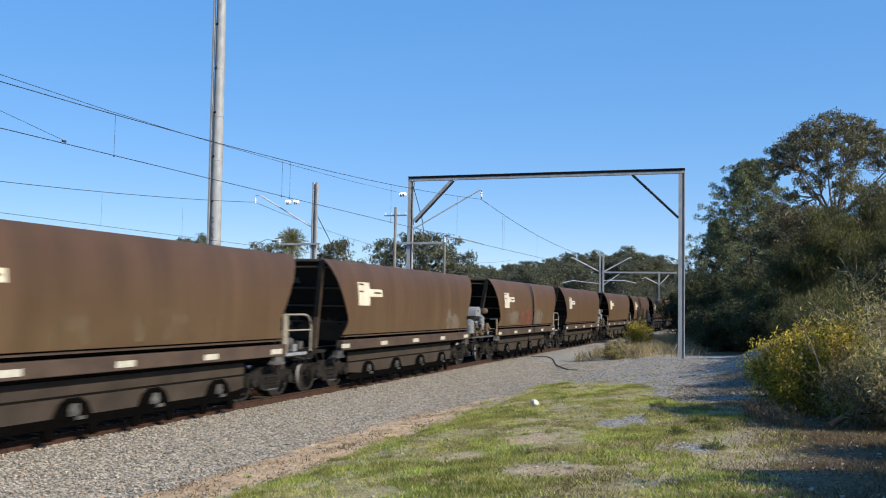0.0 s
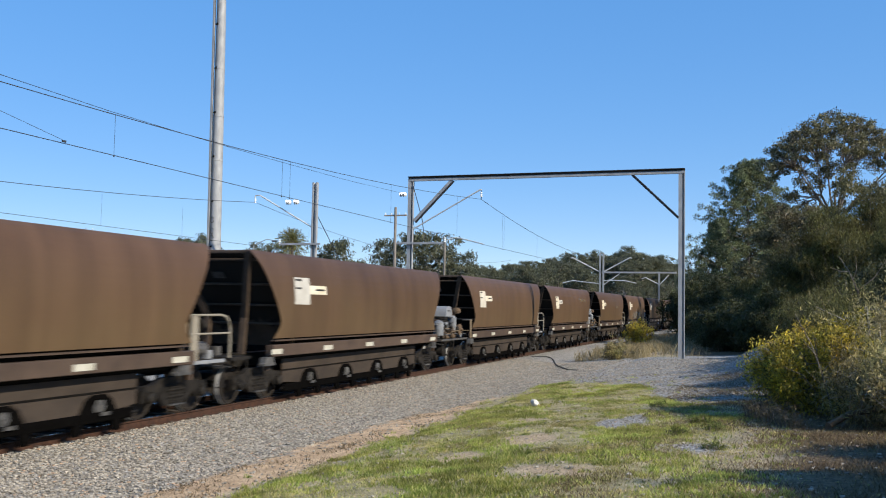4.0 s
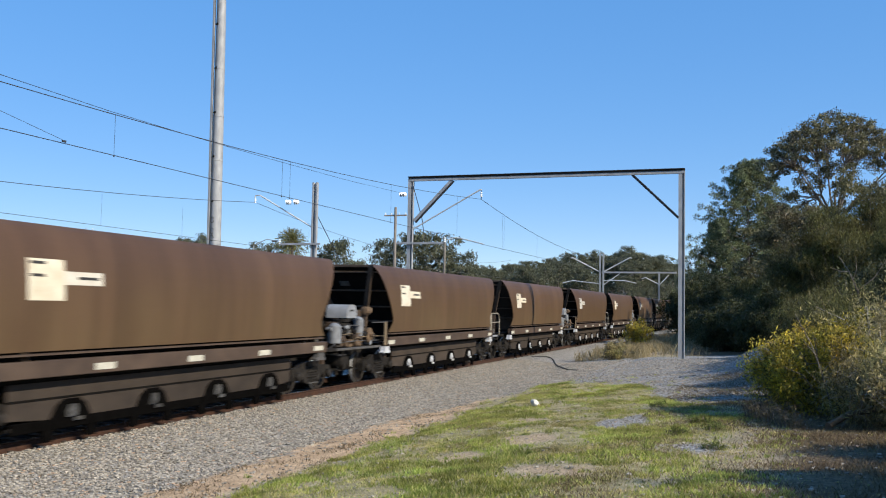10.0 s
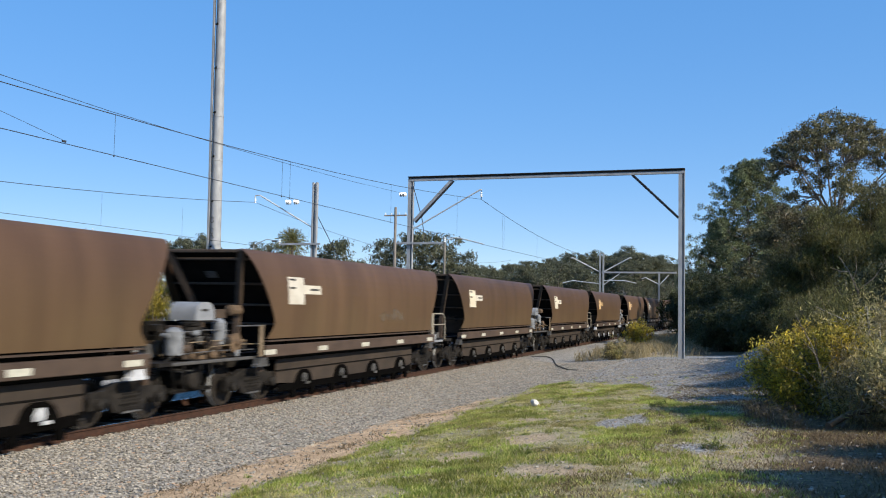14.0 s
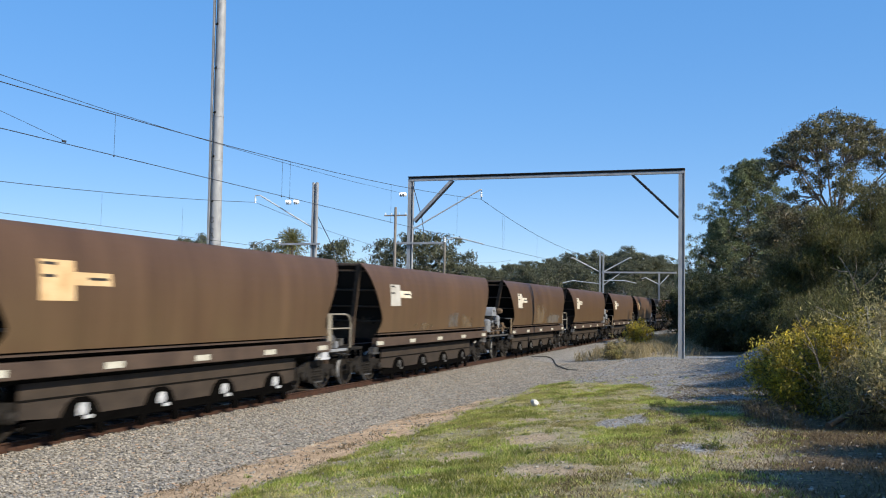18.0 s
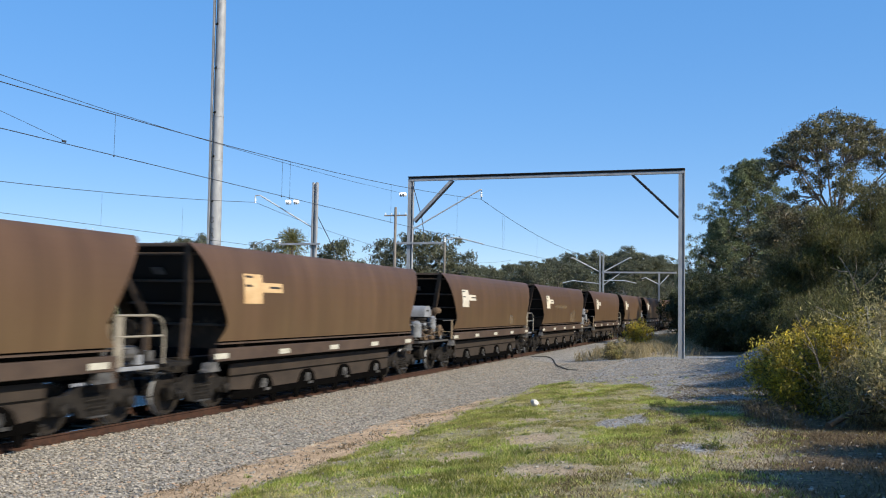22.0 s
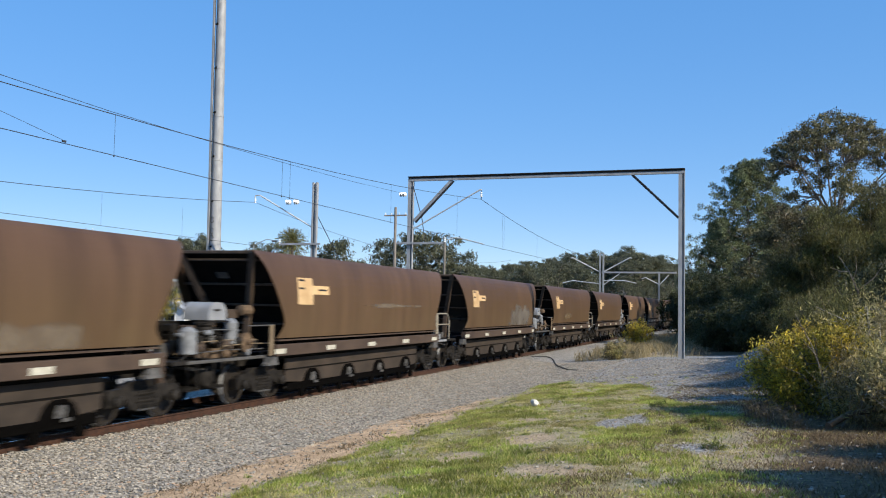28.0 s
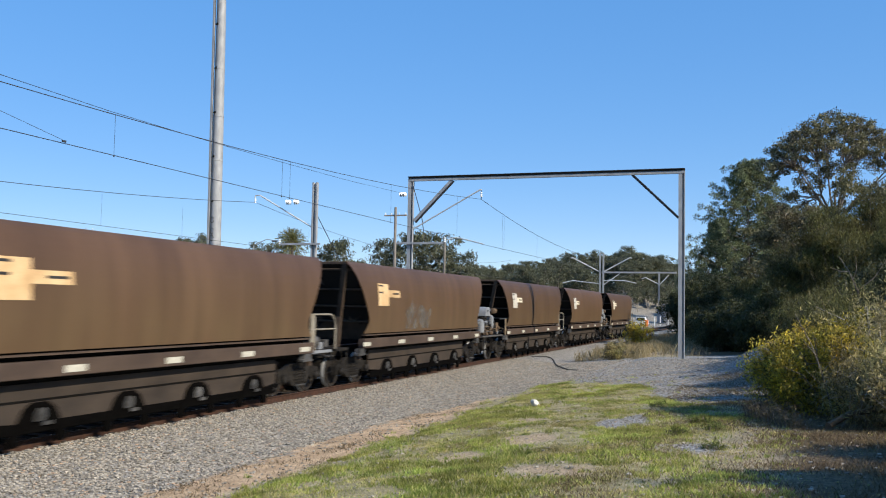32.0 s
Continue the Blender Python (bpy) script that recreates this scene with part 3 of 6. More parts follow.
def coaled_mat():
    """Brown steel below, caked black with coal above a ragged line."""
    m = mat("brown end steel caked with coal", (0.045, 0.031, 0.022), (0.10, 0.070, 0.048), 3, 0.7)
    n, ln = m.node_tree.nodes, m.node_tree.links
    b = n["Principled BSDF"]
    base = b.inputs["Base Color"].links[0].from_socket
    tc, sep, tx = n.new("ShaderNodeTexCoord"), n.new("ShaderNodeSeparateXYZ"), n.new("ShaderNodeTexNoise")
    ln.new(tc.outputs["Object"], sep.inputs[0])
    ln.new(tc.outputs["Object"], tx.inputs["Vector"])
    tx.inputs["Scale"].default_value = 2.4
    line, edge, mx = n.new("ShaderNodeMath"), n.new("ShaderNodeMapRange"), n.new("ShaderNodeMix")
    line.operation = "MULTIPLY_ADD"
    line.inputs[1].default_value = 1.1
    ln.new(tx.outputs[0], line.inputs[0])
    ln.new(sep.outputs["Z"], line.inputs[2])
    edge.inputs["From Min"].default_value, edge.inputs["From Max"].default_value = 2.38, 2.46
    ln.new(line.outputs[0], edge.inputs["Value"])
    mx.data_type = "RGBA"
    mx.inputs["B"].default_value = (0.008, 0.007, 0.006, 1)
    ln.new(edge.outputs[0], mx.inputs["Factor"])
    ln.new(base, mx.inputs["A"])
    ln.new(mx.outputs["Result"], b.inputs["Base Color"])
    return m


M["coaled"] = coaled_mat()


def build_wagon(kind):
    wg = thing("hopper_wagon", "weathered brown steel coal hopper wagon on bogies", "hopper wagon", "wagons of the coal train")
    for s in (1, -1):
        part("side_sheet", side_sheet(s), M["side"], wg, "curved weathered brown side sheet", smooth=True)
        # underframe side sill with its ledge
        x0, x1 = (1.28, 1.47) if s > 0 else (-1.47, -1.28)
        part("side_sill", Shape().box(x0, x1, MID - 6.0, MID + 5.75, 1.09, 1.37, 0.012), M["sill"], wg)
        part("ledge", Shape().box(s * 1.37 - 0.08, s * 1.37 + 0.08, MID - 5.85, MID + 5.6, 1.455, 1.485), M["sill"], wg)
        # coloured near black so the gap above the sill looks shaded
        part("shoulder_sheet", Shape().prism([(s * 1.36, 1.53), (s * 1.26, 1.42), (s * 1.12, 0.98), (s * 1.06, 0.98), (s * 1.20, 1.44), (s * 1.32, 1.55)], "y", MID - 5.6, MID + 5.5), M["grime_shade"], wg)
        # added near-black strip and backing that stand for shade under the hopper
        part("gate_beam", Shape().box(s * 1.125 - 0.03, s * 1.125 + 0.03, MID - 4.85, MID + 4.25, 0.15, 0.34, 0.02), M["under_shade"], wg)
        part("gate_backing", Shape().box(s * 0.92 - 0.02, s * 0.92 + 0.02, MID - 4.9, MID + 4.3, 0.30, 1.05), M["under_shade"], wg)
        # lower hopper wall, notched by the discharge gates
        ys, out = [1.40, 3.66, 5.92, 8.18], [(MID + 4.35, 0.98), (MID - 4.95, 0.98), (MID - 4.95, 0.40)]
        for c in ys:
            out += [(c - 0.42, 0.33), (c - 0.30, 0.56), (c - 0.16, 0.63), (c + 0.16, 0.63), (c + 0.30, 0.56), (c + 0.42, 0.33)]
        out += [(MID + 4.35, 0.40)]
        part("hopper_wall", Shape().prism(out, "x", s * 1.10, s * 1.14), M["hopper"], wg, "dusty lower hopper wall")
        part("flange", Shape().box(s * 1.15 - 0.02, s * 1.15 + 0.02, MID - 4.95, MID + 4.35, 0.69, 0.715), M["grime_shade"], wg)
        for c in ys:
            g = Shape().prism([(c - 0.13, 0.35), (c + 0.08, 0.34), (c + 0.13, 0.42), (c + 0.10, 0.55), (c - 0.06, 0.57), (c - 0.13, 0.45)], "x", s * 1.168, s * 1.20)
            g.tube([(s * 1.18, c - 0.02, 0.42), (s * 1.24, c - 0.02, 0.42)], 0.055, 10)
            g.box(s * 1.19 - 0.015, s * 1.19 + 0.015, c + 0.05, c + 0.26, 0.27, 0.33)
            # hood filled solid in near black, standing for its shaded opening
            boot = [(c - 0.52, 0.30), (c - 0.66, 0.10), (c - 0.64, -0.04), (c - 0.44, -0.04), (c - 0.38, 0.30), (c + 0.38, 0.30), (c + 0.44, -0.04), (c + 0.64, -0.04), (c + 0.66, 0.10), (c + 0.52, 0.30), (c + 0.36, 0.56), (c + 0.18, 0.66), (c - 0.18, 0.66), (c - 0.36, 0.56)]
            part("gate_hood", Shape().prism(boot, "x", s * 1.10, s * 1.165), M["under_shade"], wg, "arched gate hood filled black for its shaded opening")
            if s > 0:
                part("gate_gear", g, M["gear"], wg, "worn discharge gate gear")
        part("gate_rod", Shape().tube([(s * 1.10, MID - 4.9, 0.24), (s * 1.10, MID + 4.4, 0.24)], 0.035, 6), M["bogie"], wg)
        for k in range(5) if s > 0 else ():
            c = -0.92 + 2.77 * k
            part("reflector", Shape().box(s * 1.474 - 0.006, s * 1.474 + 0.006, c - 0.26, c + 0.26, 1.15, 1.27), M["marker"], wg, "dirty white reflector plate")
    # sloping ends with ribs and stays
    for e in (-1, 1):
        part("slope_sheet", slope_sheet(e), M["grime_shade"] if kind == "E" else M["coaled"], wg, "coal-blackened sloping end sheet")
        for z in (3.42, 2.84, 2.33, 1.86):
            w = on_side(z) - 0.05
            y = MID + e * (slope_at(z) + 0.05)
            part("end_rib", Shape().box(-w, w, y - 0.05, y + 0.05, z - 0.03, z + 0.03, 0.01), M["rib"], wg)
        top = MID + e * 6.50
        part("end_rim", Shape().box(-1.06, 1.06, top - 0.06, top + 0.06, 3.56, 3.64, 0.015), M["rib"], wg)
        if e < 0:
            part("placard", bar((-0.14, MID + e * (slope_at(3.16) + 0.03), 3.13), (-0.14, MID + e * (slope_at(2.98) + 0.03), 2.98), 0.32, 0.01), M["gate"], wg, "pale blank placard")
        for s in (-1, 1):
            st = bar((s * 1.02, MID + e * 6.52, 3.60), (s * 0.52, MID + e * 5.80, 2.02), 0.15, 0.10)
            low = bar((s * 0.52, MID + e * 5.80, 2.06), (s * 0.50, MID + e * 5.86, 1.12), 0.15, 0.10)
            st.add(low.v, low.f)
            part("end_stay", st, M["rib"], wg, "sloping end stay")
    # underframe
    y0 = MID - (8.6 if kind == "E" else 7.45)
    y1 = MID + 7.2
    part("centre_sill", Shape().box(-0.18, 0.18, y0 + 0.1, y1 - 0.1, 0.78, 1.10), M["bogie"], wg)
    for a, b in ((y0, y0 + 0.0 + (1.9 if kind == "E" else 0.8)), (y1 - (1.3 if kind == "E" else 0.9), y1)):
        part("end_platform", Shape().box(-1.25, 1.25, a, b, 1.06, 1.14, 0.01), M["bogie"], wg)
    for e, yy in ((-1, y0), (1, y1)):
        cp = Shape().box(-0.09, 0.09, min(yy, yy + e * 0.35), max(yy, yy + e * 0.35), 0.80, 0.98, 0.03)
        cp.box(-0.16, 0.16, yy + e * 0.22 - 0.12, yy + e * 0.22 + 0.12, 0.75, 1.02, 0.04)
        part("coupler", cp, M["bogie"], wg)
    for s in (-1, 1):
        for yy in (MID - 5.9, MID + 5.9):
            part("corner_post", Shape().box(s * 1.25 - 0.05, s * 1.25 + 0.05, yy - 0.05, yy + 0.05, 0.75, 1.10), M["sill"], wg)
        for yy in (-1.22, 10.35) if s > 0 else ():
            pad = [(yy - 0.17, 1.085), (yy + 0.17, 1.085), (yy + 0.19, 0.96), (yy + 0.26, 0.93), (yy + 0.26, 0.885), (yy - 0.26, 0.885), (yy - 0.26, 0.93), (yy - 0.19, 0.96)]
            part("jacking_pad", Shape().prism(pad, "x", s * 1.30, s * 1.46), M["gear"], wg, "jacking pad under the sill")
    build_bogie(wg, -1.07)
    build_bogie(wg, MID + 5.7)
    # data plates on the near and far sides
    p1 = part("data_plate", patch_on_side(0.0, 0.82, 2.36, 3.05), M["plate"], wg, "faded cream data plate with unreadable marks")
    p2 = part("code_plate", patch_on_side(0.82, 1.77, 2.63, 2.86), M["plate"], wg, "faded cream plate with an unreadable code")
    for a, b, z in ((0.06, 0.40, 2.985), (0.06, 0.36, 2.775)):
        part("mark", patch_on_side(a, b, z - 0.025, z + 0.025, 0.010), M["letter"], p1)
    q = patch_on_side(1.15, 1.66, 2.725, 2.775, 0.010)
    part("mark", q, M["letter"], p2)
    return wg


def bar(a, b, w, d):
    """A flat bar from a to b, w wide and d deep."""
    a, b = Vector(a), Vector(b)
    u = (b - a).normalized()
    p = u.cross(Vector((0, 1, 0))).normalized() * w / 2
    q = u.cross(p).normalized() * d / 2
    v = [e + i * p + j * q for e in (a, b) for i, j in ((-1, -1), (1, -1), (1, 1), (-1, 1))]
    return Shape().add(v, [(0, 1, 2, 3), (4, 5, 6, 7)] + [(i, (i + 1) % 4, 4 + (i + 1) % 4, 4 + i) for i in range(4)])


def slope_sheet(e):
    zs = [3.62, 2.9, 2.2, 1.75, 1.3]
    v = []
    for skin in (0.0, 0.05):
        for z in zs:
            w = on_side(z) - 0.032
            y = MID + e * (slope_at(z) - skin)
            v += [(-w, y, z), (w, y, z)]
    k = 2 * len(zs)
    f = []
    for i in range(len(zs) - 1):
        for o in (0, k):
            f.append((o + 2 * i, o + 2 * i + 1, o + 2 * i + 3, o + 2 * i + 2))
        f += [(2 * i, 2 * i + 2, k + 2 * i + 2, k + 2 * i), (2 * i + 1, 2 * i + 3, k + 2 * i + 3, k + 2 * i + 1)]
    f += [(0, 1, k + 1, k), (k - 2, k - 1, 2 * k - 1, 2 * k - 2)]
    return Shape().add(v, f)


def fit_out_equipment(wg):
    """Air brake gear on the front platform and handrails at the rear."""
    # domed reservoir cover
    dome = [(-0.42, 0.0), (-0.41, 0.14), (-0.37, 0.28), (-0.29, 0.37), (-0.16, 0.42), (0.16, 0.42), (0.29, 0.37), (0.37, 0.28), (0.41, 0.14), (0.42, 0.0)]
    t = part("reservoir", Shape().prism([(-3.12 + 0.84 * a, 1.98 + 0.95 * b) for a, b in dome], "x", 0.42, 1.10), M["tank"], wg, "pale grey domed air reservoir", True)
    part("slot", Shape().box(1.098, 1.108, -3.28, -3.02, 2.18, 2.23), M["letter"], t)
    rng = random.Random(4)
    for k in range(4):
        part("bellows", Shape().lathe([(-0.045, 0.17), (-0.03, 0.24), (0.03, 0.24), (0.045, 0.17)], (0.86, -3.3, 1.90 - 0.1 * k), "z", 14), M["bogie"], wg)
    for dy, dx, z, r in ((-2.45, 1.02, 1.72, 0.15), (-4.15, 1.05, 1.55, 0.19)):
        part("brake_valve", Shape().lathe([(-0.30, 0.06), (-0.28, r), (0.20, r), (0.26, r * 0.7), (0.30, 0.05)], (dx, dy, z), "z", 14), M["dull"], wg, "pale grey brake valve", True)
    for dy, dx, z, r in ((-3.85, 0.95, 1.36, 0.17), (-2.05, 1.02, 1.46, 0.20), (-2.75, 0.95, 1.38, 0.13)):
        part("brake_cylinder", Shape().lathe([(-0.25, 0.05), (-0.24, r), (0.14, r), (0.16, r * 1.15), (0.20, r * 1.15), (0.22, 0.07), (0.3, 0.05)], (dx, dy, z), "x", 14), M["rusty" if dy == -2.05 else "rib"], wg, "rusty brake cylinder", True)
    kinds = (("valve_box", "bogie"), ("bracket", "rib"), ("valve_box", "gate"), ("bracket", "rusty"), ("valve_box", "grime_shade"))
    for k in range(22):
        nm, mt = kinds[k % 5]
        yy, xx, zz = -4.35 + 0.09 * k + rng.uniform(-0.08, 0.08), rng.uniform(0.35, 1.05), rng.uniform(1.20, 1.85)
        a, b, c = rng.uniform(0.05, 0.14), rng.uniform(0.05, 0.13), rng.uniform(0.05, 0.16)
        part(nm, Shape().box(xx - a, xx + a, yy - b, yy + b, zz - c, zz + c, 0.02), M[mt], wg)
    for k, (z, a, b, x) in enumerate(((1.74, -3.95, -2.2, 1.10), (1.93, -3.7, -2.35, 1.06), (1.50, -4.3, -1.5, 1.14), (1.28, -4.4, -1.2, 1.18), (1.62, -3.4, -1.6, 0.9), (1.40, -3.1, -0.9, 1.2))):
        part("pipe", Shape().tube([(x - 0.3, a, z - 0.25), (x, a + 0.1, z), (x, (a + b) / 2, z + 0.03), (x, b, z), (x - 0.2, b + 0.15, z - 0.2)], 0.015, 6), M[("gate", "bogie", "tan")[k % 3]], wg)
    for k in range(16):
        yy, zz = -4.3 + 0.19 * k + rng.uniform(-0.06, 0.06), rng.uniform(1.18, 1.75)
        a = rng.uniform(0.04, 0.085)
        part("pipe_union", Shape().lathe([(-0.09, a * 0.5), (-0.07, a), (0.05, a), (0.06, a * 1.3), (0.09, a * 1.3), (0.10, a * 0.4)], (rng.uniform(0.95, 1.18), yy, zz), "xyz"[k % 3], 9), M[("dull", "gate", "bogie", "rusty")[k % 4]], wg)
    # added plate that closes the light gaps behind the brake gear
    part("back_plate", Shape().box(0.20, 0.26, -4.1, -2.2, 1.14, 1.95, 0.01), M["grime_shade"], wg, "black plate added behind the brake gear to block light")
    for k in range(5):
        yy = -4.2 + 0.62 * k
        part("upright", Shape().box(0.98, 1.03, yy, yy + 0.05, 1.13, 1.60 + 0.09 * (k % 3)), M["bogie"], wg)
    part("lever_box", Shape().lathe([(-0.22, 0.06), (-0.2, 0.13), (0.18, 0.13), (0.22, 0.05)], (0.95, -1.75, 2.20), "y", 10), M["rusty"], wg, "rusty cylinder")
    part("lever_box", Shape().box(0.35, 0.85, -2.35, -1.85, 2.02, 2.22, 0.05), M["rib"], wg)
    part("grab_post", Shape().box(1.38, 1.42, -1.33, -1.16, 1.12, 1.86, 0.01), M["tan"], wg, "tan upright step plate")
    part("grab_rail", Shape().tube([(1.40, -2.3, 1.85), (1.40, -1.12, 1.85)], 0.018, 6), M["gate"], wg)
    # dark tank and box added to stop light showing under the deck
    part("air_tank", Shape().lathe([(-0.95, 0.10), (-0.92, 0.24), (-0.85, 0.28), (0.85, 0.28), (0.92, 0.24), (0.95, 0.10)], (0.0, -3.15, 0.74), "x", 14), M["bogie"], wg, "dark tank added under the deck to block light", True)
    part("brake_rigging", Shape().box(-0.8, 0.8, -4.2, -2.4, 0.42, 0.50, 0.03), M["grime_shade"], wg)
    part("deck_edge", Shape().box(1.20, 1.28, -4.45, -1.1, 1.06, 1.13, 0.01), M["gate"], wg, "worn pale deck edge")
    # rear end handrail and hand brake
    h = Shape()
    h.tube([(1.32, 10.74, 1.14), (1.32, 10.74, 2.10), (1.32, 11.85, 2.10), (1.32, 12.02, 2.06), (1.32, 12.14, 1.96), (1.32, 12.20, 1.80), (1.32, 12.20, 1.14)], 0.029, 8)
    part("handrail", h, M["rail_pale"], wg, "pale tubular end handrail")
    part("mid_rail", Shape().tube([(1.32, 10.70, 1.70), (1.32, 12.20, 1.70)], 0.022, 8), M["rail_pale"], wg)
    part("kick_plate", Shape().box(1.29, 1.33, 10.76, 10.98, 1.14, 2.08, 0.01), M["rail_pale"], wg, "pale upright plate")
    part("step_box", Shape().box(1.0, 1.3, 10.45, 10.66, 1.45, 1.95, 0.02), M["tan"], wg)
    part("brake_wheel", Shape().lathe([(-0.02, 0.24), (0.0, 0.27), (0.02, 0.24)], (0.6, 12.0, 1.75), "y", 18), M["bogie"], wg, "worn hand-brake wheel")
    part("brake_gear", Shape().lathe([(-0.2, 0.04), (-0.18, 0.16), (0.18, 0.16), (0.2, 0.04)], (0.95, 11.5, 1.36), "y", 12), M["gate"], wg)
    for k in range(8):
        yy, xx, zz = 10.8 + 0.19 * k, rng.uniform(0.5, 1.15), rng.uniform(1.2, 1.5)
        part("bracket", Shape().box(xx - 0.09, xx + 0.09, yy - 0.08, yy + 0.08, zz - 0.1, zz + 0.1, 0.02), M[("bogie", "gate", "tank")[k % 3]], wg)
    part("deck_edge", Shape().box(1.20, 1.30, 10.9, 12.05, 1.05, 1.13, 0.01), M["tank"], wg, "worn pale deck edge")


def fit_hoses(wg, ends):
    """Brake hoses and uncoupling levers at the ends."""
    for e, yy in ends:
        part("brake_hose", Shape().tube([(0.4, yy, 0.95), (0.42, yy + e * 0.25, 0.75), (0.36, yy + e * 0.42, 0.50), (0.3, yy + e * 0.5, 0.55)], 0.03, 6), M["letter"], wg)
        part("uncoupling_lever", Shape().tube([(1.2, yy, 0.92), (0.5, yy + e * 0.04, 0.95), (0.2, yy + e * 0.1, 0.88)], 0.018, 6), M["gate"], wg)
        part("corner_step", Shape().tube([(1.32, yy - e * 0.15, 1.06), (1.36, yy - e * 0.15, 0.52), (1.36, yy - e * 0.5, 0.52), (1.32, yy - e * 0.5, 1.06)], 0.018, 6), M["bogie"], wg)


M["gate"] = mat("worn grey steel", (0.0567, 0.0535, 0.0502), (0.1539, 0.1458, 0.1377), 8, 0.5, 0.3, 0.2)
PAIR, LEAD, BACK = 31.0973, 16.1206, 40.5096
M["dull"] = mat("dirty grey enamel", (0.1105, 0.1148, 0.1232), (0.238, 0.2465, 0.2592), 6, 0.6, 0.0, 0.05)

M["chalky"] = mat("chalky white steel paint", (0.34, 0.35, 0.37), (0.60, 0.60, 0.61), 6, 0.5, 0.0, 0.05)
M["gear"] = mat("worn gear steel", (0.024, 0.0224, 0.0216), (0.136, 0.132, 0.128), 6, 0.5, 0.15, 0.2, (1, 1, 1), 30, 0.35)
M["plate_orange"] = mat("orange-stained cream plate", (0.44, 0.27, 0.12), (0.66, 0.46, 0.25), 3, 0.6, 0.0, 0.05, (1, 1, 1), 30, 0.12)
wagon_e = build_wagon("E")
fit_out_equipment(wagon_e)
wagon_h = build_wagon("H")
fit_hoses(wagon_e, ((-1, MID - 8.6), (1, MID + 7.2)))
fit_hoses(wagon_h, ((-1, MID - 7.45), (1, MID + 7.2)))
train = []
for k in range(-1, 20):
    # the second wagon of each pair runs LEAD metres ahead of the first
    we = wagon_e if k == -1 else copy_thing(wagon_e, pose(0, 0, 0))
    wh = wagon_h if k == -1 else copy_thing(wagon_h, pose(0, 0, 0))
    train.append((wh, BACK + PAIR * k - LEAD))
    train.append((we, BACK + PAIR * k))


def smear(wg, seed, y0, y1, z0, z1, keep, material, label):
    """Faded spray paint or dust on the side, thinning out in clouds towards its edges."""
    part("paint_smear", patch_on_side(y0, y1, z0, z1, 0.004), thin_paint(material, seed, keep, z0 < 1.66), wg, label)


def thin_paint(colours, seed, keep, from_foot):
    """Paint that lies in soft cloudy upright strokes and lets the side show between them."""
    name, dark, light = colours
    m = mat(name, dark, light, 1.6, 0.7, 0, 0.05)
    n, ln = m.node_tree.nodes, m.node_tree.links
    tc, sep, mp = n.new("ShaderNodeTexCoord"), n.new("ShaderNodeSeparateXYZ"), n.new("ShaderNodeMapping")
    mp.inputs["Location"].default_value = (seed, seed * 1.7, seed)
    mp.inputs["Scale"].default_value = (1.0, 1.0, 0.8)
    ln.new(tc.outputs["Object"], mp.inputs["Vector"])
    ln.new(tc.outputs["Generated"], sep.inputs[0])
    cloud = n.new("ShaderNodeTexNoise")
    cloud.inputs["Scale"].default_value, cloud.inputs["Detail"].default_value = 1.9, 5
    ln.new(mp.outputs[0], cloud.inputs["Vector"])
    edge = None
    for axis, margin in (("Y", 0.32), ("Z", 0.45)):
        fold, fade = n.new("ShaderNodeMath"), n.new("ShaderNodeMapRange")
        if axis == "Z" and from_foot:
            fold.operation = "SUBTRACT"
            fold.inputs[0].default_value = 1.0
            ln.new(sep.outputs[axis], fold.inputs[1])
        else:
            fold.operation = "PINGPONG"
            fold.inputs[1].default_value = 0.5
            ln.new(sep.outputs[axis], fold.inputs[0])
        fade.inputs["From Max"].default_value = margin
        fade.inputs["To Min"].default_value, fade.inputs["To Max"].default_value = -0.28, 0.0
        fade.interpolation_type = "SMOOTHSTEP"
        ln.new(fold.outputs[0], fade.inputs["Value"])
        if edge is None:
            edge = fade.outputs[0]
        else:
            both = n.new("ShaderNodeMath")
            ln.new(edge, both.inputs[0])
            ln.new(fade.outputs[0], both.inputs[1])
            edge = both.outputs[0]
    ragged, dens = n.new("ShaderNodeMath"), n.new("ShaderNodeMapRange")
    ln.new(cloud.outputs[0], ragged.inputs[0])
    ln.new(edge, ragged.inputs[1])
    dens.inputs["From Min"].default_value, dens.inputs["From Max"].default_value = 0.26 + 0.4 * keep, 0.45 + 0.4 * keep
    dens.inputs["To Max"].default_value = 0.68
    ln.new(ragged.outputs[0], dens.inputs["Value"])
    fac = dens.outputs[0]
    clear, mixer = n.new("ShaderNodeBsdfTransparent"), n.new("ShaderNodeMixShader")
    ln.new(fac, mixer.inputs[0])
    ln.new(clear.outputs[0], mixer.inputs[1])
    ln.new(n["Principled BSDF"].outputs[0], mixer.inputs[2])
    ln.new(mixer.outputs[0], n["Material Output"].inputs["Surface"])
    return m


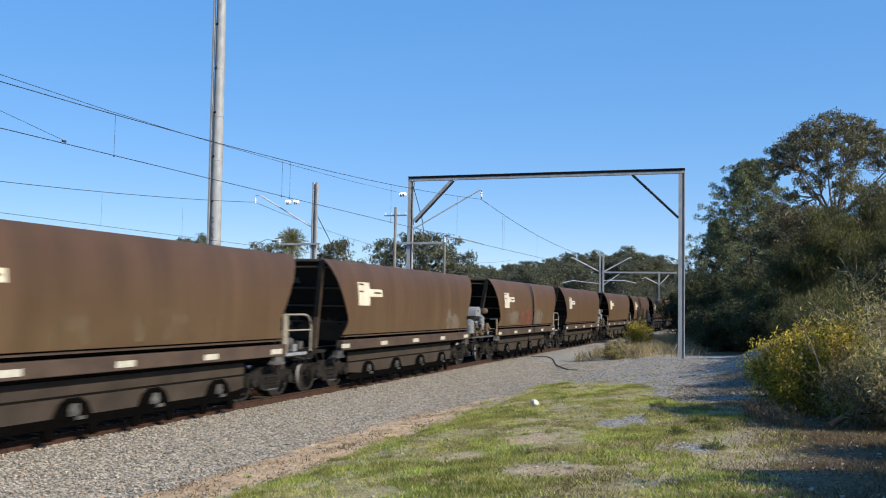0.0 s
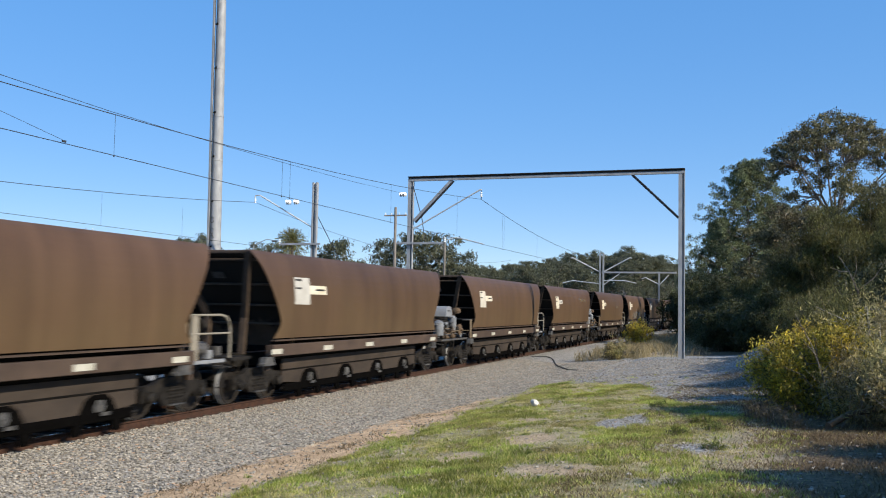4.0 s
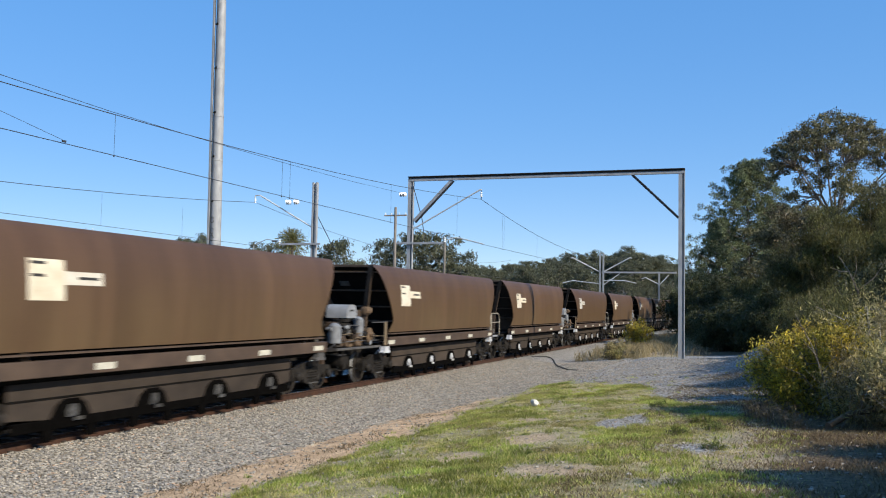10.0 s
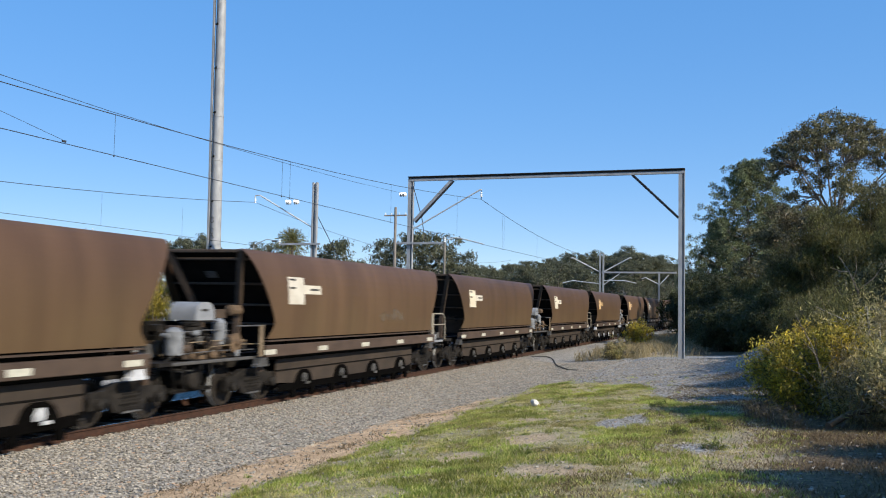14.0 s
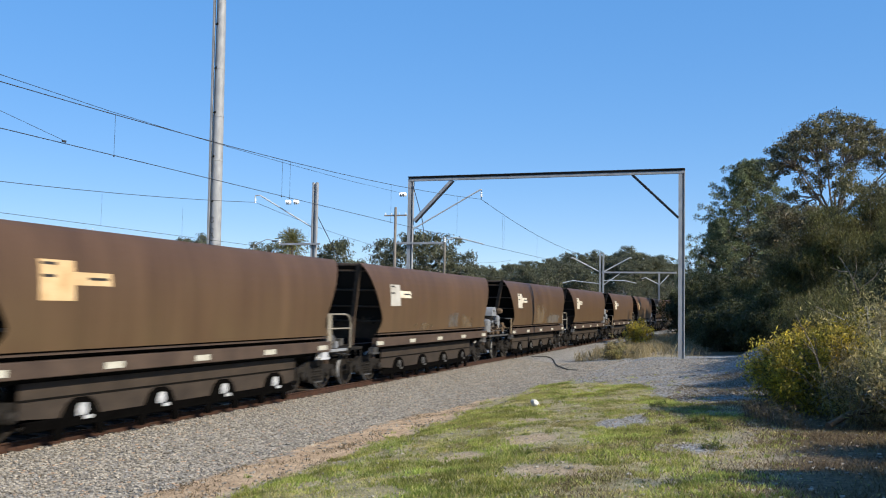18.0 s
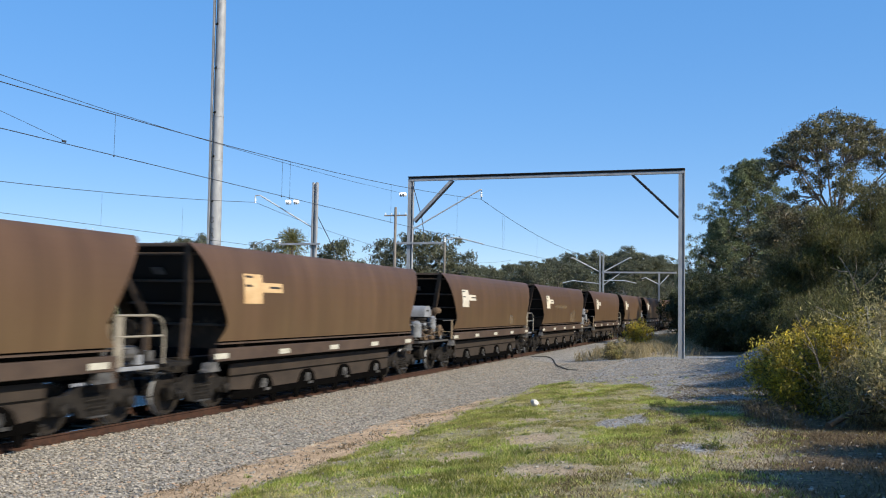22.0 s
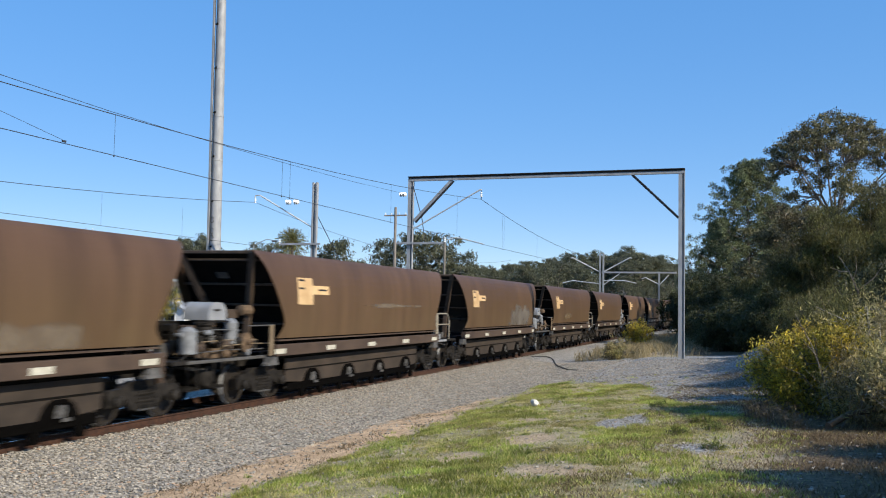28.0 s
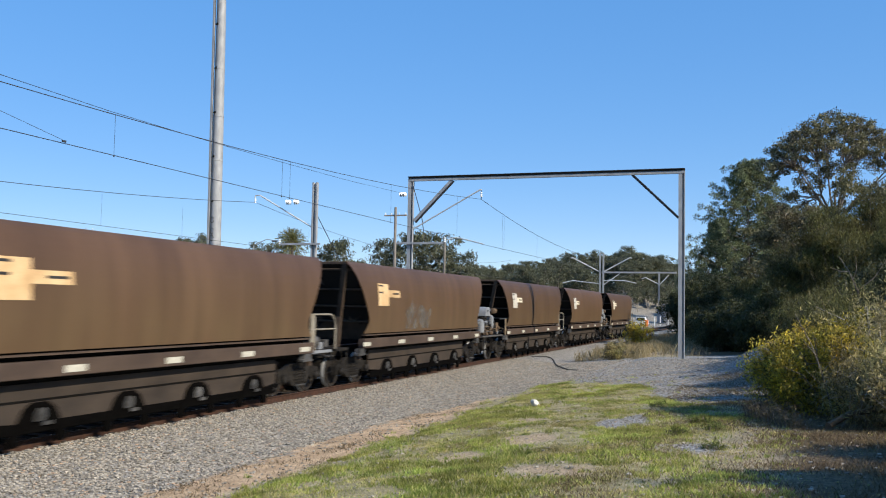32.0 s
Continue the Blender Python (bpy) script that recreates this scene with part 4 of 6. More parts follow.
CREAM = ("faded cream spray paint", (0.115, 0.0846, 0.0589), (0.23, 0.184, 0.1334))
SAND = ("dusty sand-coloured smear", (0.1288, 0.0902, 0.0515), (0.2116, 0.1518, 0.0902))
REDDISH = ("faded red spray paint", (0.135, 0.052, 0.033), (0.215, 0.078, 0.048))
ASHEN = ("faded grey spray paint", (0.0828, 0.0699, 0.057), (0.2024, 0.1794, 0.1518))
by_pair = {}
for n, (wg, y) in enumerate(train):
    by_pair[(n // 2 - 1, "HE"[n % 2])] = wg
for key, seed, y0, y1, z0, z1, keep, m, text in (
    ((-1, "E"), 17, 0.5, 10.0, 1.6, 2.5, 0.62, SAND, "olive dust clouds"),
    ((0, "H"), 19, 7.6, 9.7, 1.54, 2.32, 0.05, CREAM, "faded cream spray paint"),
    ((0, "E"), 2, 0.3, 3.0, 1.60, 2.32, -0.05, CREAM, "faded cream spray paint"),
    ((0, "E"), 5, 2.6, 6.1, 1.56, 2.42, -0.1, REDDISH, "faded red spray paint"),
    ((0, "E"), 7, 5.2, 8.1, 1.56, 2.42, -0.05, CREAM, "faded cream spray paint"),
    ((3, "H"), 61, 6.6, 10.4, 2.72, 3.15, 0.30, SAND, "pale scuffs along the upper side"),
    ((3, "E"), 11, 6.2, 8.2, 2.47, 2.66, -0.05, CREAM, "pale scuff line"),
    ((4, "H"), 8, 1.2, 10.4, 1.56, 2.42, 0.02, ASHEN, "faded grey unreadable spray paint"),
    ((4, "E"), 13, 7.2, 10.2, 1.55, 2.32, -0.05, SAND, "sandy dust smear"),
    ((7, "E"), 63, 5.4, 8.1, 1.70, 2.36, 0.22, CREAM, "thin pale scribble"),
    ((10, "H"), 41, 5.4, 7.2, 1.60, 2.20, 0.10, ASHEN, "faded grey unreadable spray paint"),
    ((10, "H"), 43, 6.9, 9.2, 1.56, 2.14, 0.05, SAND, "sandy dust smear"),
    ((10, "H"), 45, 2.0, 4.4, 1.54, 1.86, 0.25, SAND, "sandy dust smear"),
    ((10, "E"), 51, 3.2, 6.2, 1.58, 2.58, -0.02, SAND, "sandy dust clouds"),
    ((10, "E"), 52, 6.3, 9.5, 1.56, 2.10, -0.15, ASHEN, "pale grey painted-over patches"),
    ((12, "E"), 65, 7.0, 8.2, 1.60, 2.10, 0.10, SAND, "pale dust patch"),
    ((13, "H"), 37, 1.4, 6.2, 2.30, 2.64, 0.05, SAND, "pale dust line"),
    ((13, "H"), 39, 6.1, 8.4, 1.55, 2.32, -0.05, SAND, "orange-sandy dust smear"),
    ((15, "H"), 31, 5.9, 8.6, 1.54, 2.10, 0.0, CREAM, "pale cloudy dust patch"),
    ((15, "E"), 29, 3.7, 9.2, 2.28, 2.44, 0.0, CREAM, "pale scuff line"),
    ((16, "H"), 57, 5.6, 10.0, 1.54, 2.52, -0.2, ASHEN, "grey painted-over patch"),
    ((16, "E"), 67, 1.4, 4.8, 1.66, 2.14, 0.10, SAND, "sandy dust band"),
    ((18, "H"), 69, 2.0, 5.0, 1.60, 2.60, 0.20, ASHEN, "faded grey unreadable spray paint"),
):
    smear(by_pair[key], seed, y0, y1, z0, z1, keep, m, text)


def repaint(wg, names, material):
    """Gives the named parts of one wagon a paint of their own."""
    for ob in wg.children:
        if ob.name.split(".")[0] in names:
            ob.material_slots[0].link = "OBJECT"
            ob.material_slots[0].material = material


for key in ((9, "H"), (9, "E"), (12, "H"), (15, "H"), (15, "E"), (16, "H"), (16, "E"), (17, "H"), (17, "E"), (18, "H")):
    repaint(by_pair[key], ("data_plate", "code_plate"), M["plate_orange"])
for key in ((5, "E"), (6, "H"), (6, "E"), (7, "H"), (9, "H"), (9, "E")):
    repaint(by_pair[key], ("jacking_pad", "gate_gear"), M["chalky"])


def travelled(t):
    return ((((1.2187120391820363e-06 * t - 7.543189035739013e-05) * t + 0.0006576867400505303) * t + 0.05202463276805549) * t + 16.301693951390977) * t + 0.0337


def motions():
    for wg, y in train:
        walk(wg, [(t, pose(0, y - travelled(t), 0)) for t in range(33)])


# ---- overhead line ----
PY = 43.6


def insulator(sh, p, axis=(0, 0, 1), n=3, r=0.07, step=0.09):
    p, a = Vector(p), Vector(axis).normalized()
    for k in range(n):
        c = p + a * step * k
        sh.tube([c - a * 0.03, c, c + a * 0.03], r, 10, r * 0.55)
    return sh


def build_portal():
    po = thing("portal_frame", "galvanised steel overhead line portal spanning the track", "portal frame", at=pose(0, PY, 0))
    for x, z0 in ((9.07, 0.0), (-4.56, -0.6)):
        # a channel and a narrow flange with a slot between them
        part("column", Shape().box(x - 0.15, x + 0.02, -0.08, 0.08, z0, 8.81), M["galv"], po, "galvanised steel column")
        part("column_flange", Shape().box(x + 0.11, x + 0.14, -0.08, 0.08, z0, 8.81), M["galv"], po)
        part("column_web", Shape().box(x + 0.02, x + 0.11, 0.04, 0.06, z0, 8.81), M["galv"], po)
        part("base", Shape().box(x - 0.26, x + 0.26, -0.26, 0.26, z0 - 0.3, z0 + 0.16, 0.03), M["concrete"], po, "concrete footing")
    part("beam", Shape().box(-4.72, 9.21, -0.09, 0.09, 8.81, 8.93), M["galv"], po, "galvanised steel beam")
    # flange and web coloured dark for the shade beneath the flange
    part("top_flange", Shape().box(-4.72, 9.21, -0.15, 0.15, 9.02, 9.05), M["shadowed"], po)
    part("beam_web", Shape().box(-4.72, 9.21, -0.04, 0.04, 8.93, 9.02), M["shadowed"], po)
    for x0, z0, x1, z1, w in ((-4.34, 6.72, -2.29, 8.81, 0.11), (8.92, 6.72, 6.77, 8.81, 0.06)):
        d = Vector((x1 - x0, 0, z1 - z0)).normalized()
        nrm = Vector((-d.z, 0, d.x)) * w
        a, b = Vector((x0, 0, z0)), Vector((x1, 0, z1))
        side = 1
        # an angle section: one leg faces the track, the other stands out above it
        # dark faces of both braces have shade put into their colour
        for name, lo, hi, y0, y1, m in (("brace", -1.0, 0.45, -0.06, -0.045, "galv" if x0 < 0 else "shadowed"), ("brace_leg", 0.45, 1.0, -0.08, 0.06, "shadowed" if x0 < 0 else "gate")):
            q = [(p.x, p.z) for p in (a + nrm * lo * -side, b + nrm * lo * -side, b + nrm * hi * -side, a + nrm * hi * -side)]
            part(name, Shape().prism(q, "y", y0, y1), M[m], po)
    part("registration_arm", Shape().tube([(-4.39, 0, 6.34), (-0.83, 0, 8.28), (-0.74, 0, 8.28)], 0.038, 8), M["bright"], po, "galvanised sloping bracket arm")
    part("hanger", Shape().tube([(-0.76, 0, 8.28), (-0.76, 0, 7.78)], 0.02, 6), M["bogie"], po)
    part("insulator", insulator(Shape(), (-0.76, 0, 7.96)), M["china"], po)
    part("cross_arm", Shape().box(-5.26, -2.56, -0.20, -0.12, 5.52, 5.63, 0.01), M["galv"], po)
    part("drop_post", Shape().tube([(-2.61, -0.16, 3.05), (-2.61, -0.16, 5.66)], 0.055, 8), M["timber"], po)
    part("insulator", insulator(Shape(), (-2.61, -0.16, 5.66)), M["china"], po)
    part("steady_arm", Shape().tube([(-2.58, -0.16, 5.70), (-2.13, -0.1, 5.86), (-1.9, 0, 5.85), (-0.85, 0, 5.60), (-0.6, 0, 5.52)], 0.024, 6), M["bright"], po)
    part("stay_wire", Shape().tube([(-4.42, -0.1, 8.55), (-4.05, 0.3, 6.9), (-3.9, 0.4, 5.7)], 0.022, 5), M["wire"], po)
    part("insulator", insulator(Shape(), (-5.08, -0.15, 8.12), (1, 0, 0), 4, 0.13), M["china"], po, "white strain insulator")
    return po


M["bright"] = mat("bright galvanised tube", (0.50, 0.495, 0.48), (0.66, 0.655, 0.64), 5, 0.5, 0.1, 0.05)
# stands for the frame's steel in shade
M["shadowed"] = mat("steel darkened for flange and brace shade", (0.016, 0.015, 0.015), (0.045, 0.042, 0.040), 5, 0.7, 0.0, 0.1)
M["concrete"] = mat("weathered concrete", (0.1944, 0.1863, 0.1701), (0.3402, 0.324, 0.2997), 6, 0.9, 0, 0.3)
build_portal()


def build_mast():
    ma = thing("overhead_line_mast", "slender galvanised mast with a sloping bracket arm", "mast", at=pose(0, PY, 0))
    x = -10.11
    c = Shape()
    for dx in (-0.11, 0.11):
        c.box(x + dx - 0.04, x + dx + 0.04, -0.09, 0.09, -0.6, 8.90)
    c.box(x - 0.07, x + 0.07, 0.02, 0.04, -0.6, 8.88)
    part("column", c, M["galv"], ma)
    part("registration_arm", Shape().tube([(x - 0.1, 0, 6.45), (-13.51, 0, 8.28), (-13.78, 0, 8.28), (-13.84, 0, 8.14)], 0.038, 8), M["bright"], ma)
    part("insulator", insulator(Shape(), (-13.80, 0, 7.90)), M["china"], ma)
    part("cross_arm", Shape().box(-12.16, -9.68, -0.18, -0.10, 5.51, 5.62, 0.01), M["galv"], ma)
    part("insulator", insulator(Shape(), (-12.11, -0.14, 5.62)), M["china"], ma)
    part("insulator", insulator(Shape(), (-11.73, -0.12, 7.85), (1, 0, 0), 3, 0.14), M["china"], ma, "white strain insulator")
    part("insulator", insulator(Shape(), (-11.25, -0.12, 7.85), (1, 0, 0), 3, 0.14), M["china"], ma, "white strain insulator")
    part("stay_wire", Shape().tube([(x, 0, 7.36), (x + 1.6, 6, 0)], 0.02, 5), M["wire"], ma)


build_mast()


def build_far_mast(y, x):
    fm = thing("overhead_line_mast", "far galvanised mast with arms to both sides", "mast", at=pose(x, y, 0))
    c = Shape()
    for dx in (-0.16, 0.16):
        c.box(dx - 0.07, dx + 0.07, -0.09, 0.09, -0.5, 7.9)
    part("column", c, M["galv"], fm)
    part("registration_arm", Shape().tube([(-0.1, 0, 6.0), (-2.9, 0, 7.45), (-3.1, 0, 7.4)], 0.06, 6), M["bright"], fm)
    part("registration_arm", Shape().tube([(0.1, 0, 6.0), (2.75, 0, 7.45), (2.95, 0, 7.4)], 0.06, 6), M["bright"], fm)
    part("cross_arm", Shape().box(0, 7.2, -0.08, 0.08, 5.92, 6.08), M["galv"], fm)
    part("drop_post", Shape().box(5.5, 5.65, -0.07, 0.07, 3.2, 6.0), M["galv"], fm)
    part("steady_arm", Shape().tube([(5.5, 0, 4.9), (4.3, 0, 5.5), (3.9, 0, 5.4)], 0.045, 6), M["bright"], fm)
    part("steady_arm", Shape().tube([(5.6, 0, 4.8), (6.5, 0, 5.8)], 0.045, 6), M["bright"], fm)
    part("steady_arm", Shape().tube([(0.1, 0, 4.7), (1.8, 0, 5.9)], 0.045, 6), M["bright"], fm)
    part("steady_arm", Shape().tube([(-0.1, 0, 4.85), (-2.9, 0, 5.15), (-3.9, 0, 4.9)], 0.05, 6), M["bright"], fm)
    part("steady_arm", Shape().tube([(0.1, 0, 5.2), (2.2, 0, 5.2), (3.4, 0, 4.95)], 0.05, 6), M["bright"], fm)
    return fm


build_far_mast(90, -2.35)


def sag(a, b, n=10, drop=0.0):
    a, b = Vector(a), Vector(b)
    return [a.lerp(b, i / n) - Vector((0, 0, drop * 4 * (i / n) * (1 - i / n))) for i in range(n + 1)]


def build_wires():
    near = thing("catenary", "dark overhead wires strung above the coal train's track", "overhead wires", "overhead wires")
    part("carrier_wire", Shape().tube(sag((-0.5, -24, 7.80), (-0.76, PY, 7.80), 24, 1.45), 0.010, 5), M["wire"], near)
    part("carrier_wire", Shape().tube([(0.6, -24, 7.9), (-0.4, 2, 6.7), (-0.9, 13.1, 6.57), (-1.4, 16.8, 6.67), (-2.0, 21.0, 6.86), (-2.7, 26.9, 7.13), (-3.8, 34.6, 7.58), (-4.95, PY, 8.18)], 0.007, 5), M["wire"], near)
    part("carrier_wire", Shape().tube(sag((-0.76, PY, 7.80), (0.3, 90, 7.50), 20, 1.20), 0.013, 5), M["wire"], near)
    part("contact_wire", Shape().tube(sag((-0.5, -24, 5.47), (-0.6, PY, 5.50), 4), 0.009, 5), M["wire"], near)
    part("contact_wire", Shape().tube(sag((-0.6, PY, 5.50), (-0.1, 90, 5.55), 4), 0.010, 5), M["wire"], near)
    part("feeder", Shape().tube([(-0.5, 2, 7.5), (-0.5, 14.35, 5.53)], 0.005, 5), M["wire"], near)
    part("clamp", Shape().box(-0.515, -0.485, 14.30, 14.40, 5.495, 5.54, 0.01), M["wire"], near)
    for y in (15.97, 23.25, 23.72, 31.5, 39.4, 47.15, 47.5, 55.2, 63, 71):
        t = (y + 24) / (PY + 24) if y < PY else (y - PY) / (90 - PY)
        z = 7.80 - 1.45 * 4 * t * (1 - t) if y < PY else 7.80 - 0.3 * t - 1.20 * 4 * t * (1 - t)
        part("dropper", Shape().tube([(-0.62, y, 5.48), (-0.62, y, z)], 0.004, 4), M["wire"], near)
        part("dropper_clip", Shape().box(-0.632, -0.608, y - 0.015, y + 0.015, 5.47, 5.51, 0.004), M["wire"], near)
    far = thing("catenary", "dark overhead wires strung above the farther track", "overhead wires", "overhead wires")
    part("carrier_wire", Shape().tube(sag((-13.8, -24, 7.9), (-13.8, PY, 7.9), 24, 1.62), 0.013, 5), M["wire"], far)
    part("carrier_wire", Shape().tube(sag((-13.8, PY, 7.9), (-13.8, 98, 7.6), 20, 1.4), 0.012, 5), M["wire"], far)
    part("contact_wire", Shape().tube(sag((-13.8, -24, 5.5), (-13.8, 98, 5.5), 4), 0.010, 5), M["wire"], far)
    for y in (31.3, 37, 50, 60):
        part("dropper", Shape().tube([(-13.8, y, 5.5), (-13.8, y, 6.9)], 0.004, 4), M["wire"], far)


build_wires()


def build_tall_pole():
    x, y = -17.30, 45.2
    tp = thing("steel_pole", "tall tapered galvanised steel pole with a climbing rail", "pole", at=pose(x, y, 0, 0, -0.5, 0))
    part("shaft", Shape().tube([(0, 0, -0.6), (0, 0, 13.2)], 0.352, 28, 0.305), M["galv"], tp, "tapered galvanised shaft", True)
    part("upper_shaft", Shape().tube([(0, 0, 13.2), (0, 0, 19.0)], 0.298, 28, 0.275), M["galv"], tp, "tapered galvanised shaft", True)
    part("top_shaft", Shape().tube([(0, 0, 19.0), (0, 0, 25.0)], 0.265, 28, 0.240), M["galv"], tp, "tapered galvanised shaft", True)
    part("climbing_rail", Shape().box(-0.29, -0.15, -0.44, -0.36, 0.5, 25, 0.01), M["galv"], tp)
    # added strip, coloured black for the shaded gap beside the rail
    part("safety_cable", Shape().box(-0.14, -0.115, -0.42, -0.38, 0.5, 25, 0.01), M["letter"], tp, "dark strip standing for the gap's shade")
    for k in range(9):
        z = 2.9 + 2.62 * k
        part("bracket", Shape().prism([(-0.16, z), (0.0, z), (0.0, z + 0.10), (-0.08, z + 0.03), (-0.16, z + 0.03)], "y", -0.39, -0.24), M["grime_shade"], tp)
    for z, r in ((13.2, 0.318), (16.0, 0.297), (10.6, 0.325)):
        part("joint_collar", Shape().lathe([(-0.05, r - 0.006), (-0.04, r), (0.04, r), (0.05, r - 0.006)], (0, 0, z), "z", 28), M["galv"], tp)
    for k, z in enumerate((6.05, 6.45, 7.1)):
        ring = [(-0.02 + 0.12 * math.cos(a), -0.345, z + 0.17 * math.sin(a)) for a in np.linspace(0.2 * k, 5.4 + 0.3 * k, 11)]
        part("mark", Shape().tube(ring, 0.017, 4), M["letter"], tp, "dark unreadable stencil mark")


build_tall_pole()


def timber_pole(x, y, top, label, arm=0.75):
    tp = thing("timber_pole", label, "power pole", at=pose(x, y, 0))
    part("shaft", Shape().tube([(0, 0, -0.6), (0, 0, top)], 0.16, 10, 0.11), M["timber"], tp)
    part("cross_arm", Shape().box(-1.0, 1.0, -0.06, 0.06, top - arm, top - arm + 0.12), M["timber"], tp)
    s = Shape()
    for dx in (-0.9, -0.35, 0.35, 0.9):
        insulator(s, (dx, 0, top - arm + 0.15), (0, 0, 1), 2, 0.05)
    part("insulators", s, M["china"], tp)


timber_pole(-16.3, 70, 10.55, "grey timber power pole with a crossarm")
timber_pole(-30, 48.7, 7.0, "grey timber pole with a crossarm on the far bank", 0.2)


# ---- trees and shrubs ----
def leaves(name, pts, size, material, aspect=2.4, droop=0.3, up=0.0, seed=1, spread=1.0, toward=None):
    """One mesh of many small leaves at the points, each a folded blade of four corners."""
    rng = np.random.default_rng(seed)
    pts = np.asarray(pts, float)
    n = len(pts)
    d = rng.normal(size=(n, 3)) * spread
    d[:, 2] += up - droop
    if toward is not None:
        d += toward
    d /= np.linalg.norm(d, axis=1)[:, None]
    a = rng.normal(size=(n, 3))
    a -= (a * d).sum(1)[:, None] * d
    a /= np.linalg.norm(a, axis=1)[:, None]
    ln = size * rng.uniform(0.6, 1.4, n)[:, None]
    wd = ln / aspect
    v = np.stack([pts, pts + d * ln * 0.5 + a * wd * 0.5, pts + d * ln, pts + d * ln * 0.5 - a * wd * 0.5], 1).reshape(-1, 3)
    me = bpy.data.meshes.new(name)
    me.vertices.add(4 * n)
    me.vertices.foreach_set("co", v.ravel())
    me.loops.add(4 * n)
    me.loops.foreach_set("vertex_index", np.arange(4 * n))
    me.polygons.add(n)
    me.polygons.foreach_set("loop_start", np.arange(0, 4 * n, 4))
    me.update(calc_edges=True)
    me.materials.append(material)
    return me


def branch_out(rng, base, top, limbs, reach, r0, rise=0.5, low=0.35):
    """Trunk and limbs; returns the wood and the ends of the limbs."""
    base, top = Vector(base), Vector(top)
    wood, tips = Shape(), []
    bend = Vector((rng.normal() * 0.04, rng.normal() * 0.04, 0)) * (top - base).length
    trunk = [base.lerp(top, i / 6) + bend * math.sin(math.pi * i / 6) for i in range(7)]
    wood.tube(trunk, r0, 8, r0 * 0.2)
    for k in range(limbs):
        t = low + (0.97 - low) * (k + rng.uniform(0, 1)) / limbs
        s = base.lerp(top, t) + bend * math.sin(math.pi * t)
        ang = 2.4 * k + rng.uniform(-0.5, 0.5)
        ln = reach * (1.15 - 0.55 * t) * rng.uniform(0.7, 1.2)
        e = s + Vector((math.cos(ang) * ln, math.sin(ang) * ln, ln * rise * rng.uniform(0.5, 1.5)))
        m = s.lerp(e, 0.5) + Vector((0, 0, -0.06 * ln))
        wood.tube([s, m, e], r0 * 0.35 * (1.1 - t) + 0.012, 6, 0.008)
        tips.append(e)
        for j in range(3):
            q = s.lerp(e, 0.45 + 0.18 * j)
            w = q + Vector((rng.normal(), rng.normal(), 0.4 + 0.5 * rng.random())) * ln * 0.28
            wood.tube([q, w], 0.014, 4, 0.005)
            tips.append(w)
    tips.append(top)
    return wood, tips


def puff(rng, tips, per, r, flat=0.7):
    pts = []
    for t in tips:
        c = np.array(t) + rng.normal(size=3) * r * 0.25
        k = rng.normal(size=(per, 3))
        k /= np.linalg.norm(k, axis=1)[:, None]
        k *= (rng.random(per) ** 0.45)[:, None] * r * rng.uniform(0.65, 1.25)
        k[:, 2] *= flat
        pts.append(c + k)
    return np.concatenate(pts)


def gum_tree(h, reach, seed, limbs=16, per=140, leaf=0.16, r=0.7, low=0.4, material="gum", label="tall gum tree with a loose grey-green crown", bark="bark"):
    rng = np.random.default_rng(seed)
    t = thing("gum_tree", label, "tree")
    wood, tips = branch_out(rng, (0, 0, -0.3), (rng.normal() * 0.3, rng.normal() * 0.3, h * 0.93), limbs, reach, 0.018 * h + 0.05, 0.55, low)
    part("trunk", wood, M[bark], t)
    part("crown", leaves("crown", puff(rng, tips, per, r), leaf, M[material], 2.6, 0.45, seed=seed), None, t)
    return t


def domed_gum(top, wide, deep, seed, label):
    """A gum with a broad open dome of small clumps on spreading limbs."""
    rng = np.random.default_rng(seed)
    t = thing("gum_tree", label, "tree")
    wood, tips = Shape(), []
    fork = Vector((0, 0, top - deep - 6.6))
    wood.tube([(0.3, 0, -0.3), (0.1, 0.1, fork.z * 0.5), fork], 0.34, 9, 0.22)
    mains = []
    for k in range(9):
        a, q = 2.4 * k, 0.30 + 0.45 * (k % 3) / 2
        e = fork + Vector((math.cos(a) * wide * q, math.sin(a) * wide * q, 3.2 + 5.0 * (0.25 + 0.5 * (1 - q))))
        m = fork.lerp(e, 0.5) + Vector(rng.normal(size=3)) * 0.3
        wood.tube([fork, m, e], 0.15, 7, 0.05)
        mains += [m, e]
    for k in range(185):
        a = 2.39996 * k
        if k < 125:
            q = math.sqrt((k + 0.5) / 125)
            lob = 1 + 0.10 * noise.noise((math.cos(a) * 1.5, math.sin(a) * 1.5, seed))
            z = top - 0.55 - deep * q ** 1.5 * rng.uniform(0.9, 1.12)
        else:
            q, lob = 0.35 + 0.6 * rng.random(), 1.0
            z = top - deep * q ** 1.5 - rng.uniform(2.2, 7.5)
        p = Vector((math.cos(a) * wide * q * lob, math.sin(a) * wide * q * lob, z))
        near = min(mains, key=lambda c: (c - p).length + 0.6 * max(0.0, c.z - p.z))
        m = near.lerp(p, 0.55) + Vector(rng.normal(size=3)) * 0.2
        wood.tube([near, m, p], 0.055, 5, 0.015)
        for _ in range(3):
            wood.tube([m.lerp(p, 0.4), p + Vector(rng.normal(size=3)) * 0.45], 0.022, 4, 0.008)
        tips += [p, m.lerp(p, 0.5)]
    part("trunk", wood, M["bark"], t)
    part("crown", leaves("crown", puff(rng, tips, 100, 0.60, 0.70), 0.25, M["gum"], 2.6, 0.5, seed=seed), None, t)
    return t


